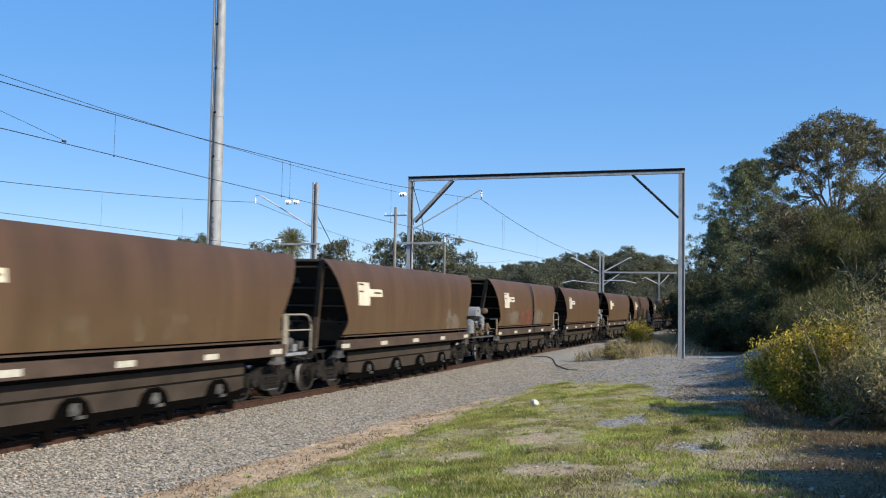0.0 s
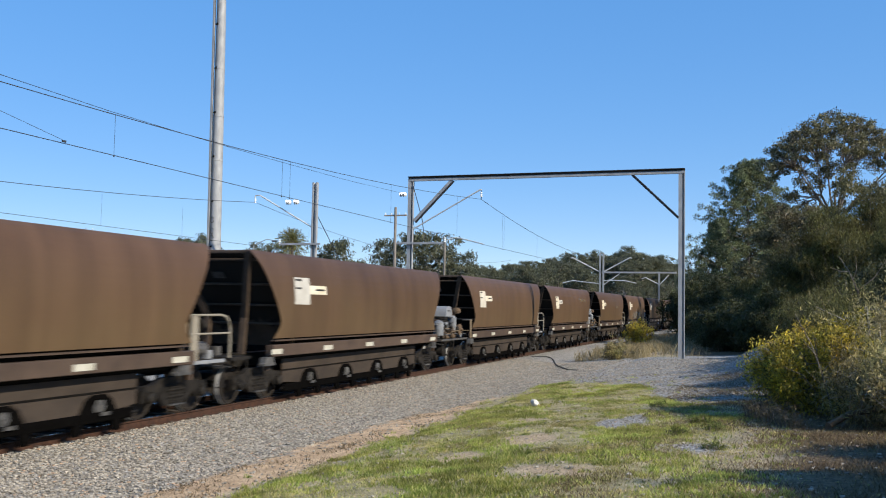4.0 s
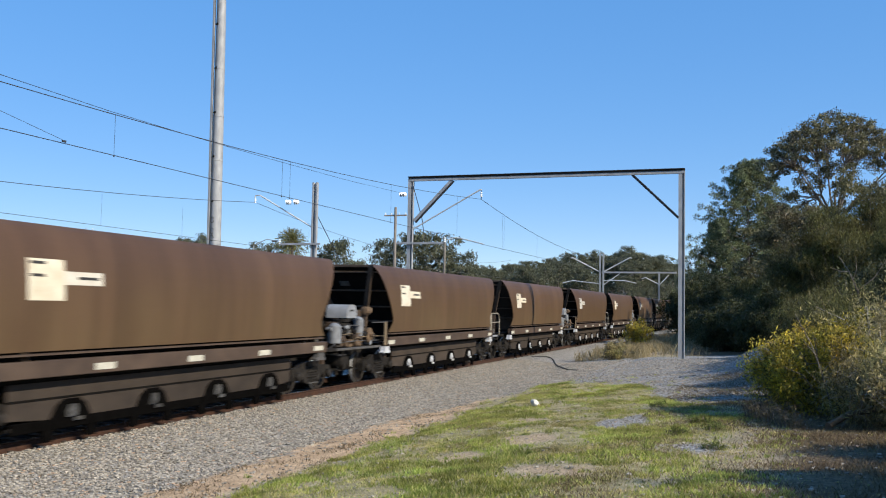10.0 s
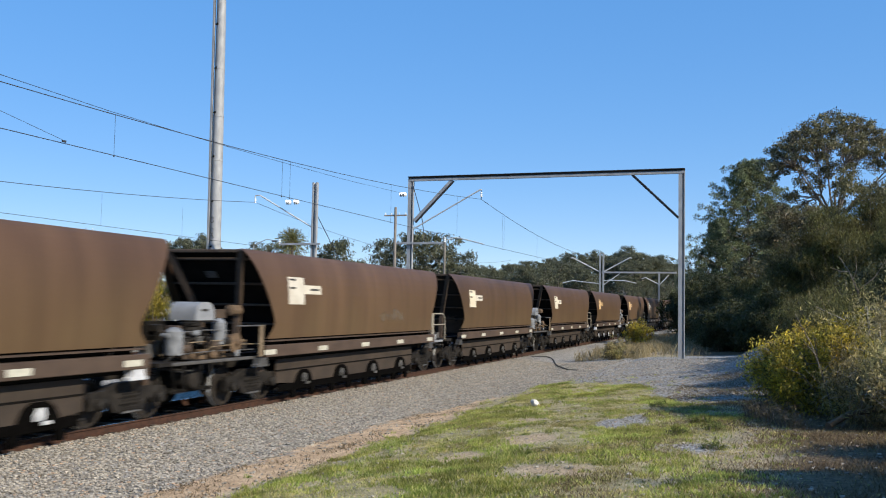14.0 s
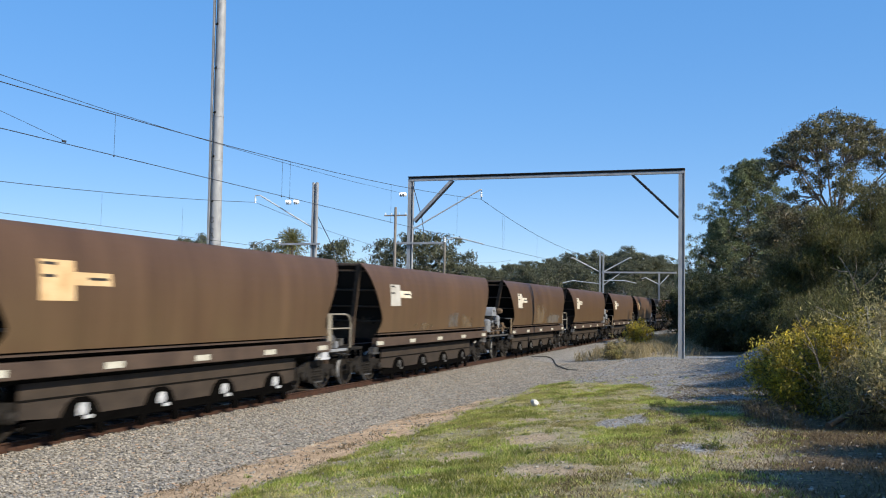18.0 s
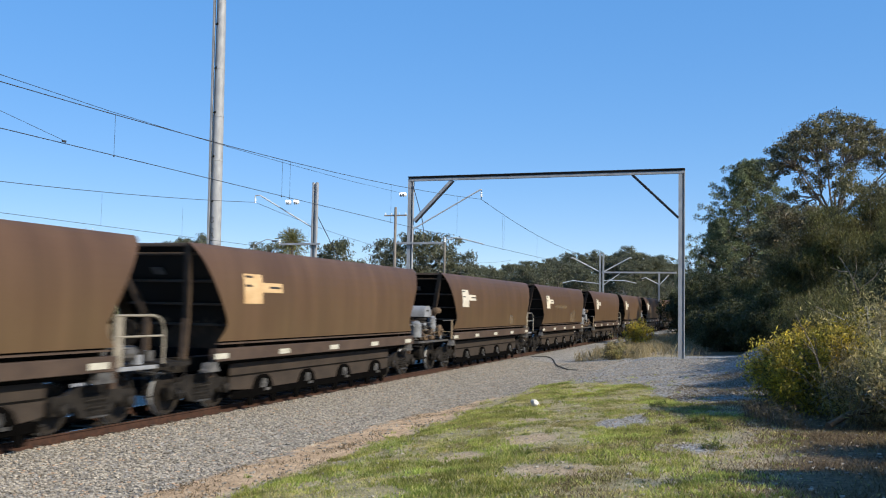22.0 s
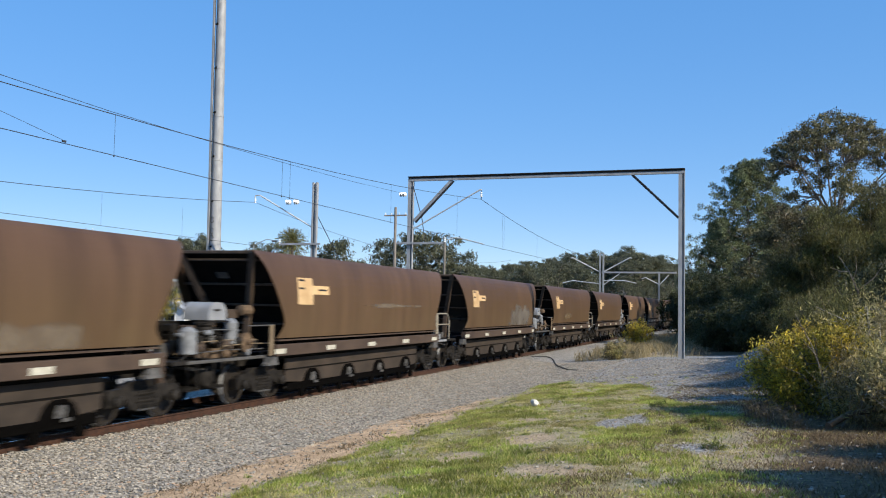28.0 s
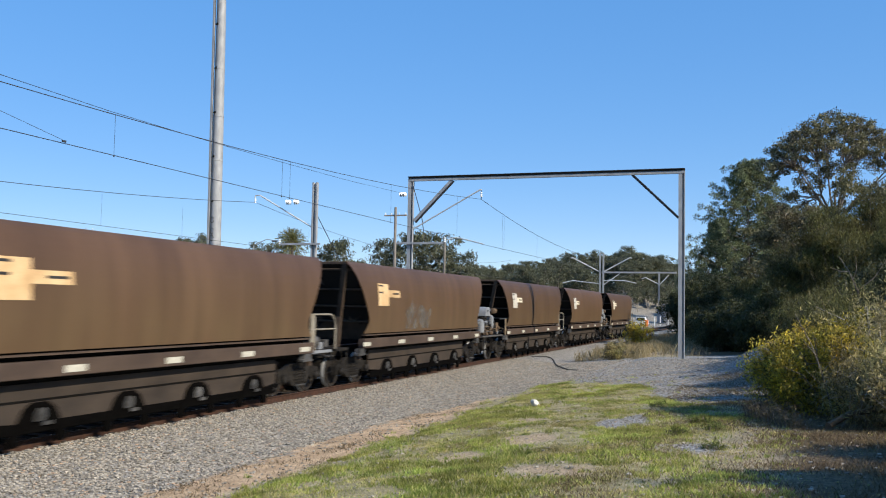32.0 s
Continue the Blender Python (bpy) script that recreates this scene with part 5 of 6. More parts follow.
def pine_tree(h, reach, seed, tuft=0.36):
    """Whorled upswept limbs that end in round tufts of needles, with gaps between them."""
    rng = np.random.default_rng(seed)
    t = thing("pine_tree", "dark green pine with tufted upswept branches", "tree")
    wood, pts, way = Shape(), [], []
    wood.tube([(0, 0, -0.3), (0.05, 0.05, h * 0.5), (0, 0, h)], 0.013 * h, 8, 0.03)
    count = int(6.5 * h)
    for k in range(count):
        z = h * (0.04 + 0.95 * k / count)
        ln = reach * (1 - (z / h) ** 2.2) ** 0.8 * rng.uniform(0.45, 1.22) + 0.3
        a = 2.4 * k + rng.uniform(-0.3, 0.3)
        e = Vector((math.cos(a) * ln, math.sin(a) * ln, z + 0.32 * ln))
        s = Vector((0, 0, z))
        m = s.lerp(e, 0.55) - Vector((0, 0, 0.12 * ln))
        wood.tube([s, m, e], 0.02 + 0.006 * ln, 5, 0.01)
        for j in range(6):
            u = 0.40 + 0.60 * j / 5
            on = s.lerp(m, u / 0.55) if u < 0.55 else m.lerp(e, (u - 0.55) / 0.45)
            c = on + Vector((rng.normal() * 0.075 * reach, rng.normal() * 0.075 * reach, abs(rng.normal()) * 0.04 * reach + 0.15)) if j < 5 else e
            wood.tube([on, c], 0.015, 4, 0.006)
            d = rng.normal(size=(120, 3)) + (0, 0, 0.35)
            d /= np.linalg.norm(d, axis=1)[:, None]
            pts.append(np.array(c) + d * tuft * rng.uniform(0.1, 0.72, (120, 1)))
            way.append(d * 1.6)
    part("trunk", wood, M["bark"], t)
    part("crown", leaves("crown", np.concatenate(pts), tuft * 0.42, M["needles"], 3.4, 0, 0.15, seed, 0.5, np.concatenate(way)), None, t)
    return t


def shrub(h, reach, seed, material, name, label, leaf=0.09, aspect=4, stems=12, per=420, up=0.5, r=0.45, bark="bark"):
    """A many-stemmed shrub with leaves along its stems."""
    rng = np.random.default_rng(seed)
    t = thing(name, label, "shrub")
    wood, tips = Shape(), []
    for k in range(stems):
        a, q = 2.4 * k + rng.uniform(-0.3, 0.3), math.sqrt((k + 0.5) / stems)
        e = Vector((math.cos(a) * reach * q, math.sin(a) * reach * q, h * (1.0 - 0.45 * q * q) * rng.uniform(0.75, 1.05)))
        b = Vector((math.cos(a) * 0.12, math.sin(a) * 0.12, -0.2))
        m = b.lerp(e, 0.5) + Vector((0, 0, 0.1 * h))
        wood.tube([b, m, e], 0.014 + 0.006 * h, 5, 0.006)
        for u in (0.35, 0.5, 0.65, 0.8, 0.92, 1.0):
            c = (b.lerp(m, u * 2) if u < 0.5 else m.lerp(e, u * 2 - 1)) + Vector(rng.normal(size=3)) * 0.18 * reach
            tips.append(c)
            wood.tube([m.lerp(e, max(0, u * 2 - 1)), c], 0.008, 4, 0.003)
    part("stem", wood, M[bark], t)
    part("leaves", leaves("leaves", puff(rng, tips, per // 6, r, 0.9), leaf, M[material], aspect, 0, up, seed), None, t)
    return t


def put(ob, x, y, turn=0.0, z=None):
    ob.matrix_basis = pose(x, y, height(x, y) - 0.05 if z is None else z, 0, 0, turn)
    return ob


# the thicket beside the line
put(pine_tree(22.0, 8.2, 3, 0.62), 10.9, 128)
put(pine_tree(14.6, 5.6, 4, 0.56), 7.0, 133)
put(pine_tree(16.2, 6.2, 5, 0.56), 14.6, 131)
put(gum_tree(10.2, 4.2, 14, 20, 330, 0.26, 1.1, 0.2, label="gum tree with a dense olive crown"), 16.0, 88)
put(domed_gum(22.2, 7.3, 4.9, 11, "tall gum tree with a broad open domed crown"), 19.5, 97.5)
put(gum_tree(8.4, 3.0, 12, 20, 330, 0.19, 0.85, 0.2, "bronze", "gum tree with a bronze-tinged olive crown"), 15.6, 64)
put(gum_tree(10.8, 4.0, 13, 20, 300, 0.24, 1.0, 0.25, label="gum tree with a dense olive crown"), 22.5, 70)
FEATHER = "olive feathery shrub with fine leaves"
for i, (x, y, h, q) in enumerate([(14.4, 54, 5.4, 1.9), (16.4, 53, 7.4, 2.2), (18.0, 55, 8.8, 2.5), (19.8, 56, 9.6, 2.8), (14.0, 60, 4.6, 1.9), (12.6, 64, 4.2, 1.8), (22.0, 48, 8.4, 2.8), (19.0, 47, 6.4, 2.4), (21.5, 56, 10.0, 3.0)]):
    put(shrub(h, q, 30 + i, "feather", "feathery_shrub", FEATHER, 0.24, 10, 22, 3000, 1.2, 0.75), x, y)
# the last five stand out of view, added to shade the verge
for i, (x, y, h, q) in enumerate([(14.7, 24.5, 1.9, 1.2), (14.9, 28.5, 2.1, 1.3), (14.9, 33.0, 2.3, 1.4), (16.6, 26.5, 2.8, 1.5), (17.0, 31.0, 3.2, 1.7), (15.8, 37.5, 2.8, 1.6), (18.6, 28.0, 3.8, 1.8), (14.6, 41.5, 2.4, 1.5), (17.8, 15.0, 1.3, 1.1), (18.1, 18.6, 1.5, 1.2), (17.2, 11.6, 1.4, 1.0), (18.4, 22.4, 1.8, 1.3), (16.9, 7.6, 2.2, 1.3)]):
    put(shrub(h, q, 45 + i, "feather", "feathery_shrub", FEATHER, 0.13, 10, 18, 1500, 1.2, 0.42), x, y)
for i, (x, y, h, q) in enumerate([(13.15, 17.7, 1.35, 0.75), (13.75, 16.9, 1.45, 0.8), (13.9, 20.6, 1.65, 1.0)]):
    put(shrub(h, q, 60 + i, "wattle", "wattle_bush", "yellow-flowering wattle bush beside the gravel", 0.078, 3.8, 26, 780, 0.35, 0.24), x, y)
for i, (x, y, h, q) in enumerate([(14.6, 18.4, 1.9, 1.1), (15.1, 16.2, 1.7, 1.0), (14.7, 14.9, 1.3, 0.8), (14.3, 16.0, 1.2, 0.8), (15.6, 19.8, 2.3, 1.2)]):
    put(shrub(h, q, 160 + i, "twiggy", "twiggy_shrub", "thin twiggy olive-brown shrub beside the wattle", 0.085, 6.0, 34, 420, 0.8, 0.27, "bark_pale"), x, y)
# both unseen, added right of the view to cast shade on the ground
for i, (x, y, h, q) in enumerate([(15.9, 9.0, 2.1, 1.0), (15.8, 11.2, 1.5, 0.8)]):
    put(shrub(h, q, 180 + i, "twiggy", "twiggy_shrub", "thin twiggy olive-brown shrub beside the wattle", 0.10, 4.0, 24, 700, 0.7, 0.30), x, y)
for i, (x, y, h, q) in enumerate([(12.5, 16.6, 0.40, 0.28), (12.85, 17.6, 0.50, 0.34), (12.75, 16.0, 0.34, 0.28), (13.0, 15.2, 0.32, 0.28)]):
    put(shrub(h, q, 190 + i, "brown_grass", "dead_weed", "brown dried-out weed clump at the foot of the bushes", 0.06, 8.0, 12, 130, 0.8, 0.12), x, y)
for i, (x, y, h, q) in enumerate([(11.35, 14.4, 0.13, 0.17), (11.6, 15.9, 0.15, 0.17), (10.6, 19.0, 0.10, 0.14), (11.9, 14.9, 0.14, 0.16), (12.0, 12.4, 0.10, 0.14)]):
    put(shrub(h, q, 210 + i, "tussock", "grass_tussock", "dark green grass tussock at the edge of the gravel", 0.06, 9.0, 10, 120, 1.2, 0.07), x, y)
put(shrub(0.9, 0.6, 170, "twiggy", "twiggy_shrub", "small grey-green clump beside the ballast", 0.10, 5.0, 14, 300, 0.6, 0.18), 5.9, 44.5)
# the first five, mostly out of view, are added to shade the gravel
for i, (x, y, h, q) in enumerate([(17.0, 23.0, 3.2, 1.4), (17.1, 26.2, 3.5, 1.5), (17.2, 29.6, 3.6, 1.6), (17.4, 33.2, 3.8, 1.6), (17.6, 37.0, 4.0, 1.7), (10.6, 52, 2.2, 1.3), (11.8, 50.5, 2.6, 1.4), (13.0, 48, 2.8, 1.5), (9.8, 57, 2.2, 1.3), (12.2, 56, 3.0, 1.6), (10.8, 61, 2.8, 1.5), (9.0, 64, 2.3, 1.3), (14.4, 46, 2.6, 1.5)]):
    put(shrub(h, q, 140 + i, "pine", "dark_shrub", "dark green shrub with tree shade put into its leaf colour", 0.13, 3, 18, 1500, 0.3, 0.42), x, y)
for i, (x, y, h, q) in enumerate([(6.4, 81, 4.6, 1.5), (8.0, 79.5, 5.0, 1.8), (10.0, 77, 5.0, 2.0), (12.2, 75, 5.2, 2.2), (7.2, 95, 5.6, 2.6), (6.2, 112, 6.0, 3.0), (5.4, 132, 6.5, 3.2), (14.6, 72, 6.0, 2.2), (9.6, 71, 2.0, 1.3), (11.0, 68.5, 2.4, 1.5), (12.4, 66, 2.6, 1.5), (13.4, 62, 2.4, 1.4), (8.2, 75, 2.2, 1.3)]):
    put(shrub(h, q, 70 + i, "pine", "dark_shrub", "dark green shrub with tree shade put into its leaf colour", 0.20, 3, 18, 1300, 0.3, 0.6), x, y)
put(shrub(1.9, 0.85, 90, "wattle", "wattle_bush", "small yellow-flowering bush by the track", 0.12, 4, 14, 420, 0.9, 0.26), 5.4, 57)


def palm_tree(h):
    t = thing("palm_tree", "date palm with a dense round head of fronds", "tree")
    part("trunk", Shape().tube([(0, 0, -0.3), (0, 0, h)], 0.22, 10, 0.26), M["bark"], t)
    rng = np.random.default_rng(8)
    pts, way = [], []
    w = Shape()
    for k in range(76):
        a, tilt = 2.4 * k, -1.05 + 2.5 * k / 76
        d = Vector((math.cos(a) * math.cos(tilt), math.sin(a) * math.cos(tilt), math.sin(tilt)))
        spine = [Vector((0, 0, h)) + d * (1.5 * u) - Vector((0, 0, 0.45 * u * u)) for u in np.linspace(0, 1, 6)]
        w.tube(spine, 0.025, 4, 0.008)
        for u in np.linspace(0.2, 1, 40):
            i = min(4, int(u * 5))
            way.append(np.array((spine[i + 1] - spine[i]).normalized()) * 1.2)
            pts.append(np.array(spine[i].lerp(spine[i + 1], u * 5 - i)))
    part("stalks", w, M["palm"], t)
    part("fronds", leaves("fronds", np.array(pts), 0.34, M["palm"], 9, 0.1, seed=5, spread=0.6, toward=np.array(way)), None, t)
    return t


put(palm_tree(8.0), -28.8, 75)
put(shrub(3.4, 1.3, 95, "feather", "olive_bush", "olive bush behind the equipment shed", 0.20, 4, 16, 900, 0.4, 0.45), -28.5, 44.5)
put(shrub(4.4, 1.2, 94, "wattle", "wattle_bush", "tall yellow-green bush beyond the far track", 0.16, 4, 14, 520, 0.5, 0.4), -21.9, 46.0)
for i, (x, y, h) in enumerate([(-36, 52, 3.0), (-40, 56, 3.4), (-44, 60, 3.6), (-38, 62, 3.0), (-48, 56, 3.8), (-34, 47, 2.2), (-25.0, 47, 2.6), (-27.6, 50, 2.8), (-32.0, 66, 3.0)]):
    put(shrub(h, 1.9, 96 + i, "gum_far", "hillside_bush", "grey-green bush on the far bank", 0.26, 3, 14, 700, 0.3, 0.6), x, y)

far = [gum_tree(11, 3.2, 200 + i, 20, 70, 0.34, 0.85, 0.4, "gum_far", "distant gum tree with an open grey-green crown", "bark_pale") for i in range(5)]
spots = [(-31.0, 112, 12.4), (-27.8, 113, 11.6), (-34.2, 111, 10.6), (-25, 114, 9.6), (-32.0, 90, 9.4), (-29.8, 91, 7.4), (-44.5, 95, 9.4), (-42.0, 96, 9.2), (-53.2, 95, 10.2), (-55.5, 95, 10.1), (-58.6, 96, 9.9), (-51.6, 95, 10.5), (-50, 62, 7.7), (-53, 60, 8.1), (-47, 64, 6.2), (-58, 70, 9.0)]
spots = [(x, y, top - height(x, y)) for x, y, top in spots]
rng = np.random.default_rng(77)
for k in range(120):
    y = rng.uniform(165, 245)
    x = -64 + 76 * (k % 40 + rng.random()) / 40
    spots.append((x * y / 210, y, rng.uniform(6.0, 8.5)))
for k in range(12):
    y = rng.uniform(185, 215)
    spots.append(((-17 + 10 * (k + rng.random()) / 12) * y / 210, y, rng.uniform(8.0, 10.0)))
for k in range(70):
    y = rng.uniform(172, 200)
    x = -62 + 72 * (k % 35 + rng.random()) / 35
    spots.append((x * y / 210, y, rng.uniform(4.0, 5.6)))
for k, (x, y, h) in enumerate(spots):
    t = far[k] if k < 5 else copy_thing(far[k % 5], pose(0, 0, 0))
    s = h / 11
    t.matrix_basis = pose(x, y, height(x, y) - 0.2, 0, 0, 77 * k) @ Matrix.Scale(s, 4)


# ---- small things ----
def build_shed():
    sh = thing("shed", "small dull-green metal equipment shed with a white roof", "shed", at=pose(-24.5, 40.0, height(-24.5, 40.0), 0, 0, 8))
    part("cabin", Shape().box(-1.6, 1.6, -1.5, 1.5, 0, 2.0, 0.02), M["shed"], sh)
    part("roof", Shape().prism([(-1.75, 1.98), (1.75, 1.98), (1.75, 2.06), (0, 2.38), (-1.75, 2.06)], "y", -1.65, 1.65), M["white"], sh, "white sheet-metal roof")
    part("vent", Shape().box(-0.5, 0.4, -0.4, 0.4, 2.3, 2.62, 0.06), M["tank"], sh)
    part("door", Shape().box(0.1, 1.0, -1.53, -1.5, 0.05, 1.85), M["shed"], sh)


build_shed()


def build_stones():
    """Loose stones on the ballast and gravel."""
    rng = np.random.default_rng(5)
    n = 92000
    y = 6.5 + 37 * rng.random(n) ** 1.5
    x = np.where(rng.random(n) < 0.76, rng.uniform(0.9, 6.6, n), rng.uniform(6, 14.2, n))
    base = np.array([(1, 0, -0.3), (-0.5, 0.87, -0.3), (-0.5, -0.87, -0.3), (0.5, 0.87, 0.35), (-1, 0, 0.35), (0.5, -0.87, 0.35)])
    tri = np.array([(0, 1, 3), (1, 2, 4), (2, 0, 5), (0, 3, 5), (1, 4, 3), (2, 5, 4), (3, 4, 5), (0, 2, 1)])
    V, F, c = [], [], 0
    for i in range(n):
        xi, yi = x[i], y[i]
        cv = cover(xi, yi)
        if sum(cv) - cv[3] > 0.5 and rng.random() > (0.05 if xi < 11.5 else 0.14):
            continue
        if abs(xi - 0.7535) < 0.1:
            continue
        s = rng.uniform(0.013, 0.031) * ((0.75 if yi < 19 else 1.15) if cv[3] > 0.5 else 1.0)
        a = rng.uniform(0, 6.28)
        p = base * rng.uniform(0.7, 1.3, (6, 3)) * s
        q = np.c_[p[:, 0] * math.cos(a) - p[:, 1] * math.sin(a) + xi, p[:, 0] * math.sin(a) + p[:, 1] * math.cos(a) + yi, p[:, 2] + height(xi, yi) + 0.4 * s]
        V.append(q)
        F.append(tri + c)
        c += 6
    me = bpy.data.meshes.new("ballast_stones")
    me.from_pydata(np.concatenate(V).tolist(), [], np.concatenate(F).tolist())
    me.materials.append(M["pebble"])
    tagged(new("ballast_stones", me), "loose grey crushed-stone ballast beside the rails", "ballast", "", "stuff")


def pebble_mat():
    m = bpy.data.materials.new("crushed stone")
    m.use_nodes = True
    n, ln = m.node_tree.nodes, m.node_tree.links
    b = n["Principled BSDF"]
    b.inputs["Roughness"].default_value = 0.85
    geo, ramp = n.new("ShaderNodeNewGeometry"), n.new("ShaderNodeValToRGB")
    e = ramp.color_ramp.elements
    e[0].color, e[1].color = (0.149, 0.129, 0.102, 1), (0.558, 0.501, 0.409, 1)
    k = e.new(0.93)
    k.color = (0.424, 0.378, 0.308, 1)
    k = e.new(0.95)
    k.color = (0.404, 0.274, 0.176, 1)
    k = e.new(0.98)
    k.color = (0.385, 0.265, 0.176, 1)
    ln.new(geo.outputs["Random Per Island"], ramp.inputs[0])
    ln.new(ramp.outputs[0], b.inputs["Base Color"])
    return m


M["pebble"] = pebble_mat()
build_stones()


def blades(name, pts, size, material, label, wide=0.012, lean=0.5, seed=2):
    rng = np.random.default_rng(seed)
    pts = np.asarray(pts, float)
    n = len(pts)
    a = rng.uniform(0, 6.28, n)
    h = size * rng.uniform(0.5, 1.5, n)
    tip = pts + np.c_[np.cos(a) * lean * h, np.sin(a) * lean * h, h]
    b = rng.uniform(0, 6.28, n)
    w = np.c_[np.cos(b), np.sin(b), np.zeros(n)] * (wide * rng.uniform(0.6, 1.4, n))[:, None]
    mid = pts * 0.5 + tip * 0.5 + np.c_[np.zeros((n, 2)), 0.12 * h]
    v = np.stack([pts - w, pts + w, mid + w * 0.7, tip, mid - w * 0.7], 1).reshape(-1, 3)
    me = bpy.data.meshes.new(name)
    me.vertices.add(5 * n)
    me.vertices.foreach_set("co", v.ravel())
    me.loops.add(5 * n)
    me.loops.foreach_set("vertex_index", np.arange(5 * n))
    me.polygons.add(n)
    me.polygons.foreach_set("loop_start", np.arange(0, 5 * n, 5))
    me.update(calc_edges=True)
    me.materials.append(material)
    return tagged(new(name, me), label, "grass", "", "stuff")


def build_grass():
    rng = np.random.default_rng(9)
    pts = []
    while len(pts) < 110000:
        y = 6.0 + 26 * rng.random() ** 1.4
        x = rng.uniform(5.4, 15.0)
        c = cover(x, y)
        tuft = 0.36 + 1.4 * noise.noise((x * 0.9, y * 0.7, 40)) + 0.9 * noise.noise((x * 2.7, y * 2.7, 41))
        if rng.random() < c[2] * (1 - c[0]) * max(0.10, tuft):
            pts.append((x, y, height(x, y) - 0.01))
    tall = []
    while len(tall) < 95000:
        y = 6.0 + 24 * rng.random() ** 1.4
        x = rng.uniform(5.8, 13.2)
        c = cover(x, y)
        tuft = 0.3 + 1.9 * noise.noise((x * 0.7, y * 0.5, 44)) + 0.9 * noise.noise((x * 2.2, y * 2.2, 45))
        if rng.random() < c[2] * (1 - c[0]) * max(0.02, tuft) + 0.012:
            s = rng.uniform(0.02, 0.07)
            for k in range(rng.integers(9, 26)):
                a, b = x + rng.normal() * s, y + rng.normal() * s
                tall.append((a, b, height(a, b) - 0.01))
    blades("grass", pts, 0.030, M["grass"], "patchy short green grass on the verge", 0.0055, 0.9)
    blades("grass_tufts", tall, 0.050, M["lush"], "brighter green tufts of grass on the verge", 0.0055, 0.6, 12)
    dry = []
    while len(dry) < 24000:
        x, y = rng.normal(5.9, 1.4), rng.uniform(45, 84)
        if x > 3.6 and rng.random() < 0.4 + noise.noise((x * 0.6, y * 0.4, 50)):
            dry.append((x, y, height(x, y) - 0.02))
    blades("dry_grass", dry, 0.46, M["straw"], "tall dry straw-coloured grass by the ballast", 0.008, 0.45, 3)
    strip = []
    while len(strip) < 2200:
        y = 7.5 + 16 * rng.random() ** 1.3
        x = rng.uniform(4.8, 6.7)
        if rng.random() < cover(x, y)[1] * max(0.03, 0.1 + 1.2 * noise.noise((x * 1.8, y * 0.9, 70))):
            strip.append((x, y, height(x, y) - 0.01))
    blades("dry_tufts", strip, 0.04, M["brown_grass"], "thin dry tufts on the bare sandy strip", 0.007, 0.9, 14)
    low = []
    while len(low) < 90000:
        x, y = rng.uniform(10.5, 16), rng.uniform(8, 28)
        if rng.random() < 0.35 + 0.8 * noise.noise((x * 0.8, y * 0.8, 60)) + 0.12 * (x - 12):
            low.append((x, y, height(x, y) - 0.01))
    blades("brown_grass", low, 0.045, M["brown_grass"], "thin brown dry grass under the bushes", 0.004, 0.8, 4)


build_grass()


def build_rock():
    bm = bmesh.new()
    bmesh.ops.create_icosphere(bm, subdivisions=2, radius=0.11)
    for v in bm.verts:
        v.co *= 1 + 0.35 * noise.noise(v.co * 9)
        v.co.z *= 0.72
    me = bpy.data.meshes.new("rock")
    bm.to_mesh(me)
    bm.free()
    me.materials.append(M["rock"])
    ob = tagged(new("rock", me), "single pale rock lying in the grass", "rock")
    ob.matrix_basis = pose(7.77, 20.1, height(7.77, 20.1) + 0.06, 10, 20, 40)


build_rock()


def build_cable():
    pts = [(x, y, height(x, y) + 0.03) for x, y in ((1.3, 46.3), (1.8, 46.8), (2.3, 46.3), (2.8, 44.8), (3.3, 42.8), (3.9, 40.6), (4.5, 38.6), (5.1, 36.9), (5.8, 35.5))]
    solid("cable", Shape().tube(pts, 0.024, 6), M["letter"], "black cable lying across the ballast", "cable")


build_cable()


def build_ute():
    x, y = -5.9, 150
    z = height(x, y)
    u = thing("utility_vehicle", "white utility vehicle parked beside the far track", "vehicle", at=pose(x, y, z))
    part("body", Shape().prism([(-0.85, 0.35), (0.85, 0.35), (0.88, 0.95), (0.80, 1.05), (0.66, 1.65), (-0.66, 1.65), (-0.80, 1.05), (-0.88, 0.95)], "y", -0.2, 1.6), M["white"], u)
    part("bonnet", Shape().box(-0.84, 0.84, -1.5, -0.2, 0.40, 1.02, 0.08), M["white"], u)
    part("tray", Shape().box(-0.88, 0.88, 1.65, 3.3, 0.55, 1.0, 0.04), M["white"], u)
    part("windscreen", Shape().prism([(-0.70, 1.08), (0.70, 1.08), (0.60, 1.55), (-0.60, 1.55)], "y", -0.24, -0.2), M["glass"], u)
    for dx in (-0.75, 0.75):
        for dy in (-0.9, 2.3):
            part("wheel", Shape().lathe([(-0.1, 0.2), (-0.09, 0.35), (0.09, 0.35), (0.1, 0.2)], (dx, dy, 0.35), "x", 14), M["letter"], u)


build_ute()
solid("drum", Shape().lathe([(0.0, 0.30), (0.02, 0.34), (1.15, 0.34), (1.2, 0.28)], (-4.9, 149, height(-4.9, 149)), "z", 12), M["orange"], "orange drum beside the parked vehicle", "drum")
for x in (-3.7, -2.8, -1.5):
    solid("marker_post", Shape().box(x - 0.07, x + 0.07, 149.9, 150.1, height(x, 150) - 0.3, 1.35, 0.02), M["white"], "white marker post beside the far track", "post", "marker posts")
solid("water_tank", Shape().lathe([(0, 1.6), (2.2, 1.6), (2.4, 1.2), (2.5, 0.1)], (-2.6, 158, height(-2.6, 158)), "z", 18), M["tank"], "pale grey round tank behind the posts", "tank")


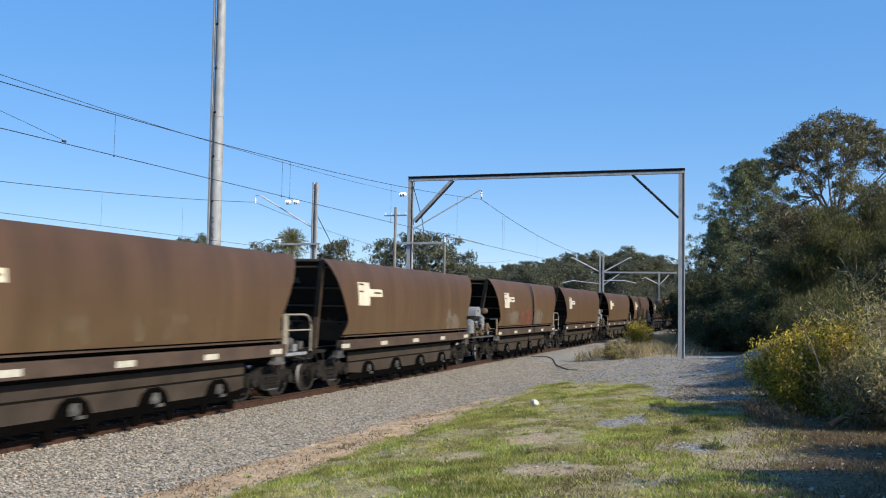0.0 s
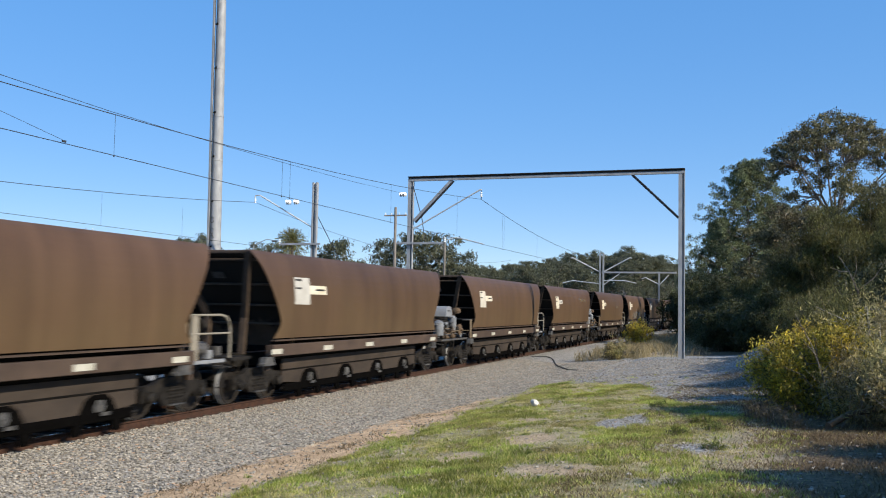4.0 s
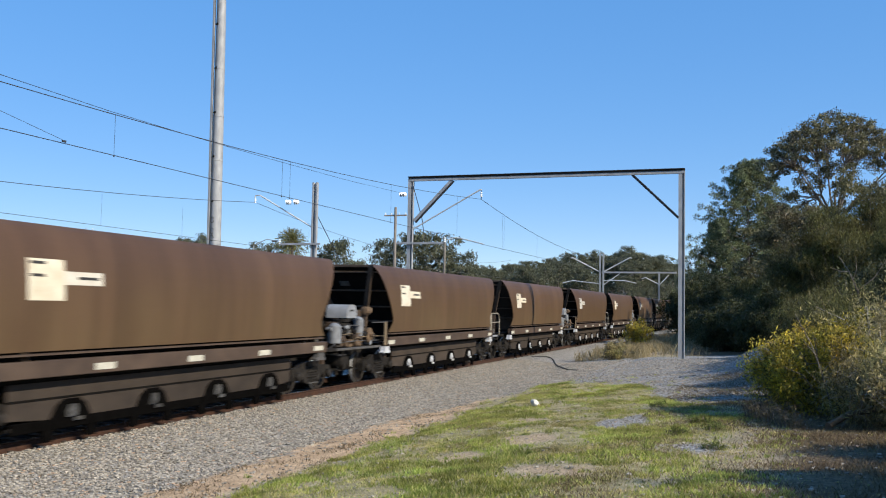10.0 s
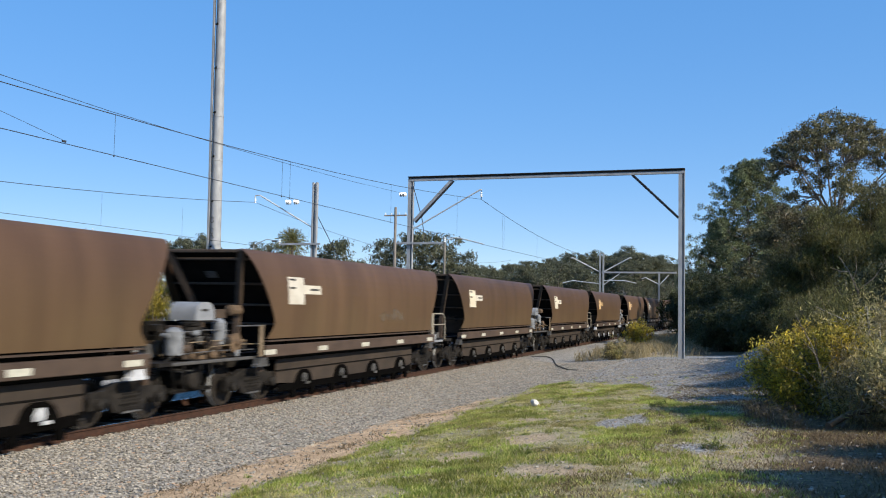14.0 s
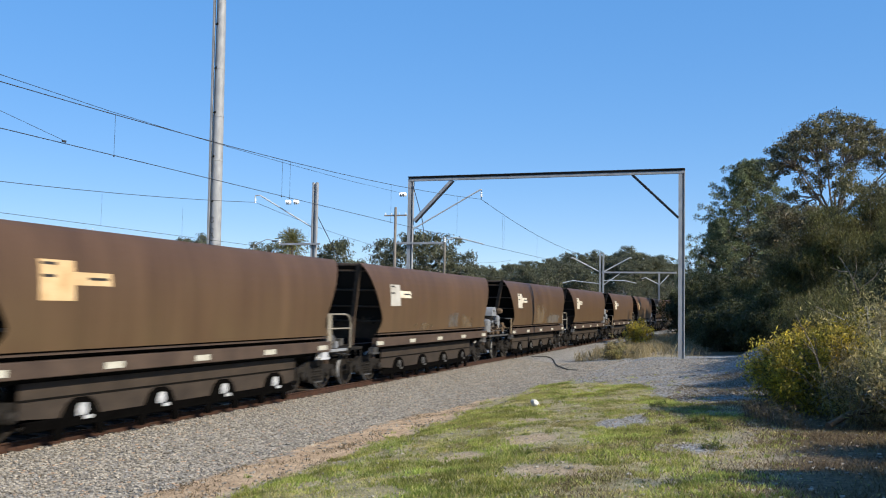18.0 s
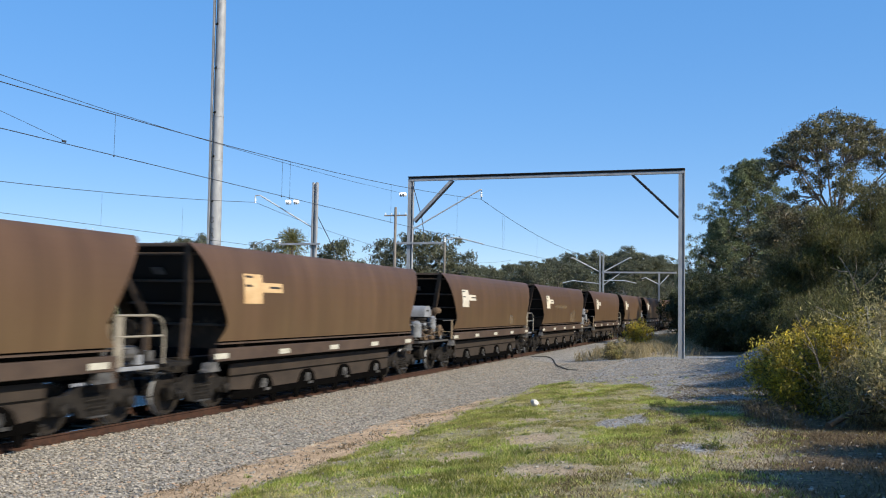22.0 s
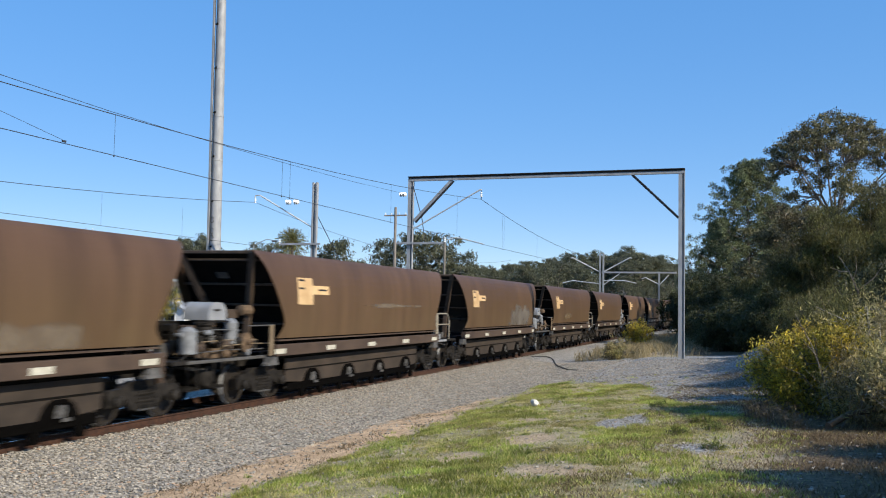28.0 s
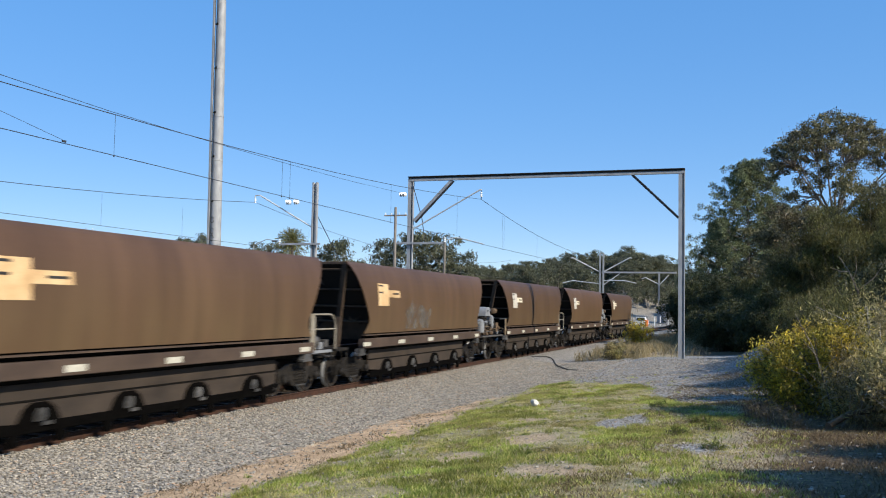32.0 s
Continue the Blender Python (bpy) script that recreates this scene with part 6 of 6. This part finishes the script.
def build_car():
    c = thing("parked_car", "dark parked car beside the equipment shed", "car", at=pose(-29.5, 38.6, height(-29.5, 38.6), 0, 0, 80))
    part("body", Shape().prism([(-2.1, 0.32), (2.1, 0.32), (2.12, 0.72), (1.95, 0.88), (-2.0, 0.92), (-2.12, 0.7)], "x", -0.85, 0.85), M["paint"], c)
    part("cabin", Shape().prism([(-1.5, 0.90), (1.0, 0.88), (0.45, 1.40), (-1.0, 1.42)], "x", -0.72, 0.72), M["glass"], c, "dark glazed cabin")
    for dx in (-0.78, 0.78):
        for dy in (-1.3, 1.3):
            part("wheel", Shape().lathe([(-0.1, 0.18), (-0.09, 0.32), (0.09, 0.32), (0.1, 0.18)], (dx, dy, 0.32), "x", 14), M["letter"], c)


M["paint"] = mat("dark blue-grey car paint", (0.0243, 0.0284, 0.0365), (0.0405, 0.0454, 0.0567), 3, 0.25, 0.2, 0)
build_car()


def build_street_lamp():
    lamp = thing("street_lamp", "slender grey street lamp with a curved arm", "street lamp")
    part("pole", Shape().tube([(-29.8, 70, height(-29.8, 70) - 0.2), (-29.8, 70, 7.45)], 0.07, 8, 0.05), M["galv"], lamp)
    part("arm", Shape().tube([(-29.8, 70, 7.4), (-29.2, 70, 7.66), (-28.5, 70, 7.92), (-27.9, 70, 7.86)], 0.035, 6), M["galv"], lamp)
    part("lantern", Shape().box(-27.95, -27.45, 69.9, 70.1, 7.70, 7.84, 0.03), M["gate"], lamp)


def build_sign():
    sign = thing("sign", "small blue sign on a pale post", "sign")
    z = height(-22.6, 45)
    part("post", Shape().tube([(-22.6, 45, z - 0.2), (-22.6, 45, 2.5)], 0.04, 8), M["galv"], sign)
    panel = part("panel", Shape().box(-22.76, -22.44, 44.93, 44.95, 2.02, 2.52), M["blue"], sign, "blue enamel panel")
    part("mark", Shape().box(-22.68, -22.52, 44.92, 44.928, 2.14, 2.36), M["white"], panel, "white unreadable mark")


def build_house():
    hs = thing("outbuilding", "white gabled outbuilding with a grey roof beyond the line", "building", at=pose(-31.0, 60, height(-31, 60) - 0.1))
    part("wall", Shape().prism([(-1.3, 0), (1.3, 0), (1.3, 1.45), (0, 2.05), (-1.3, 1.45)], "y", 0, 4), M["white"], hs)
    for s in (-1, 1):
        part("roof", Shape().prism([(s * 1.5, 1.40), (0, 2.10), (0, 2.20), (s * 1.5, 1.50)], "y", -0.2, 4.2), M["galv"], hs, "grey sheet-metal roof")
    win = part("window", Shape().box(-0.5, 0.5, -0.04, -0.004, 0.6, 1.2), M["white"], hs)
    part("pane", Shape().box(-0.44, 0.44, -0.05, -0.044, 0.66, 1.14), M["glass"], win)


build_street_lamp()
build_sign()
build_house()


def build_dead_wood():
    z = height(13.7, 16)
    dead = thing("dead_sapling", "bare pale dead sapling standing among the bushes", "tree")
    part("trunk", Shape().tube([(13.68, 16, z - 0.1), (13.60, 16, z + 0.35), (13.48, 16.05, z + 0.8), (13.35, 16.1, z + 1.2), (13.1, 16.2, z + 1.7)], 0.018, 6, 0.005), M["bark"], dead)
    for a, b in (((13.50, 16.05, z + 0.75), (13.75, 16.0, z + 1.15)), ((13.56, 16.02, z + 0.5), (13.25, 15.9, z + 0.8)), ((13.40, 16.08, z + 1.05), (13.2, 15.9, z + 1.3))):
        part("branch", Shape().tube([a, b], 0.007, 5, 0.003), M["bark"], dead)
    z = height(15, 26)
    bare = thing("dead_shrub", "bare branching dead shrub above the bushes", "tree")
    part("trunk", Shape().tube([(15.2, 26, z), (15.12, 26, 1.9), (14.95, 26, 3.0), (14.75, 26, 3.5), (14.5, 26, 3.9)], 0.035, 6, 0.008), M["bark"], bare)
    for a, b in (((14.95, 26, 3.0), (15.65, 26.1, 3.8)), ((15.05, 26, 2.4), (14.7, 25.8, 2.0)), ((14.85, 26, 3.3), (14.9, 25.9, 3.9)), ((15.1, 26, 2.1), (15.4, 25.7, 2.9)), ((14.75, 26, 3.5), (14.3, 26, 3.6))):
        part("branch", Shape().tube([a, Vector(a).lerp(Vector(b), 0.5) + Vector((0.05, 0, -0.06)), b], 0.016, 5, 0.005), M["bark"], bare)
    z = height(14, 15.5)
    log = thing("fallen_branch", "rusty-brown fallen branch lying under the bushes", "branch")
    part("limb", Shape().tube([(13.5, 14.7, z + 0.05), (13.85, 15.2, z + 0.20), (14.4, 15.5, z + 0.26), (15.2, 15.9, z + 0.38)], 0.05, 7, 0.03), M["rusty"], log)
    part("twig", Shape().tube([(13.85, 15.2, z + 0.20), (13.7, 15.0, z + 0.0)], 0.03, 5, 0.01), M["bark"], log)


build_dead_wood()

motions()
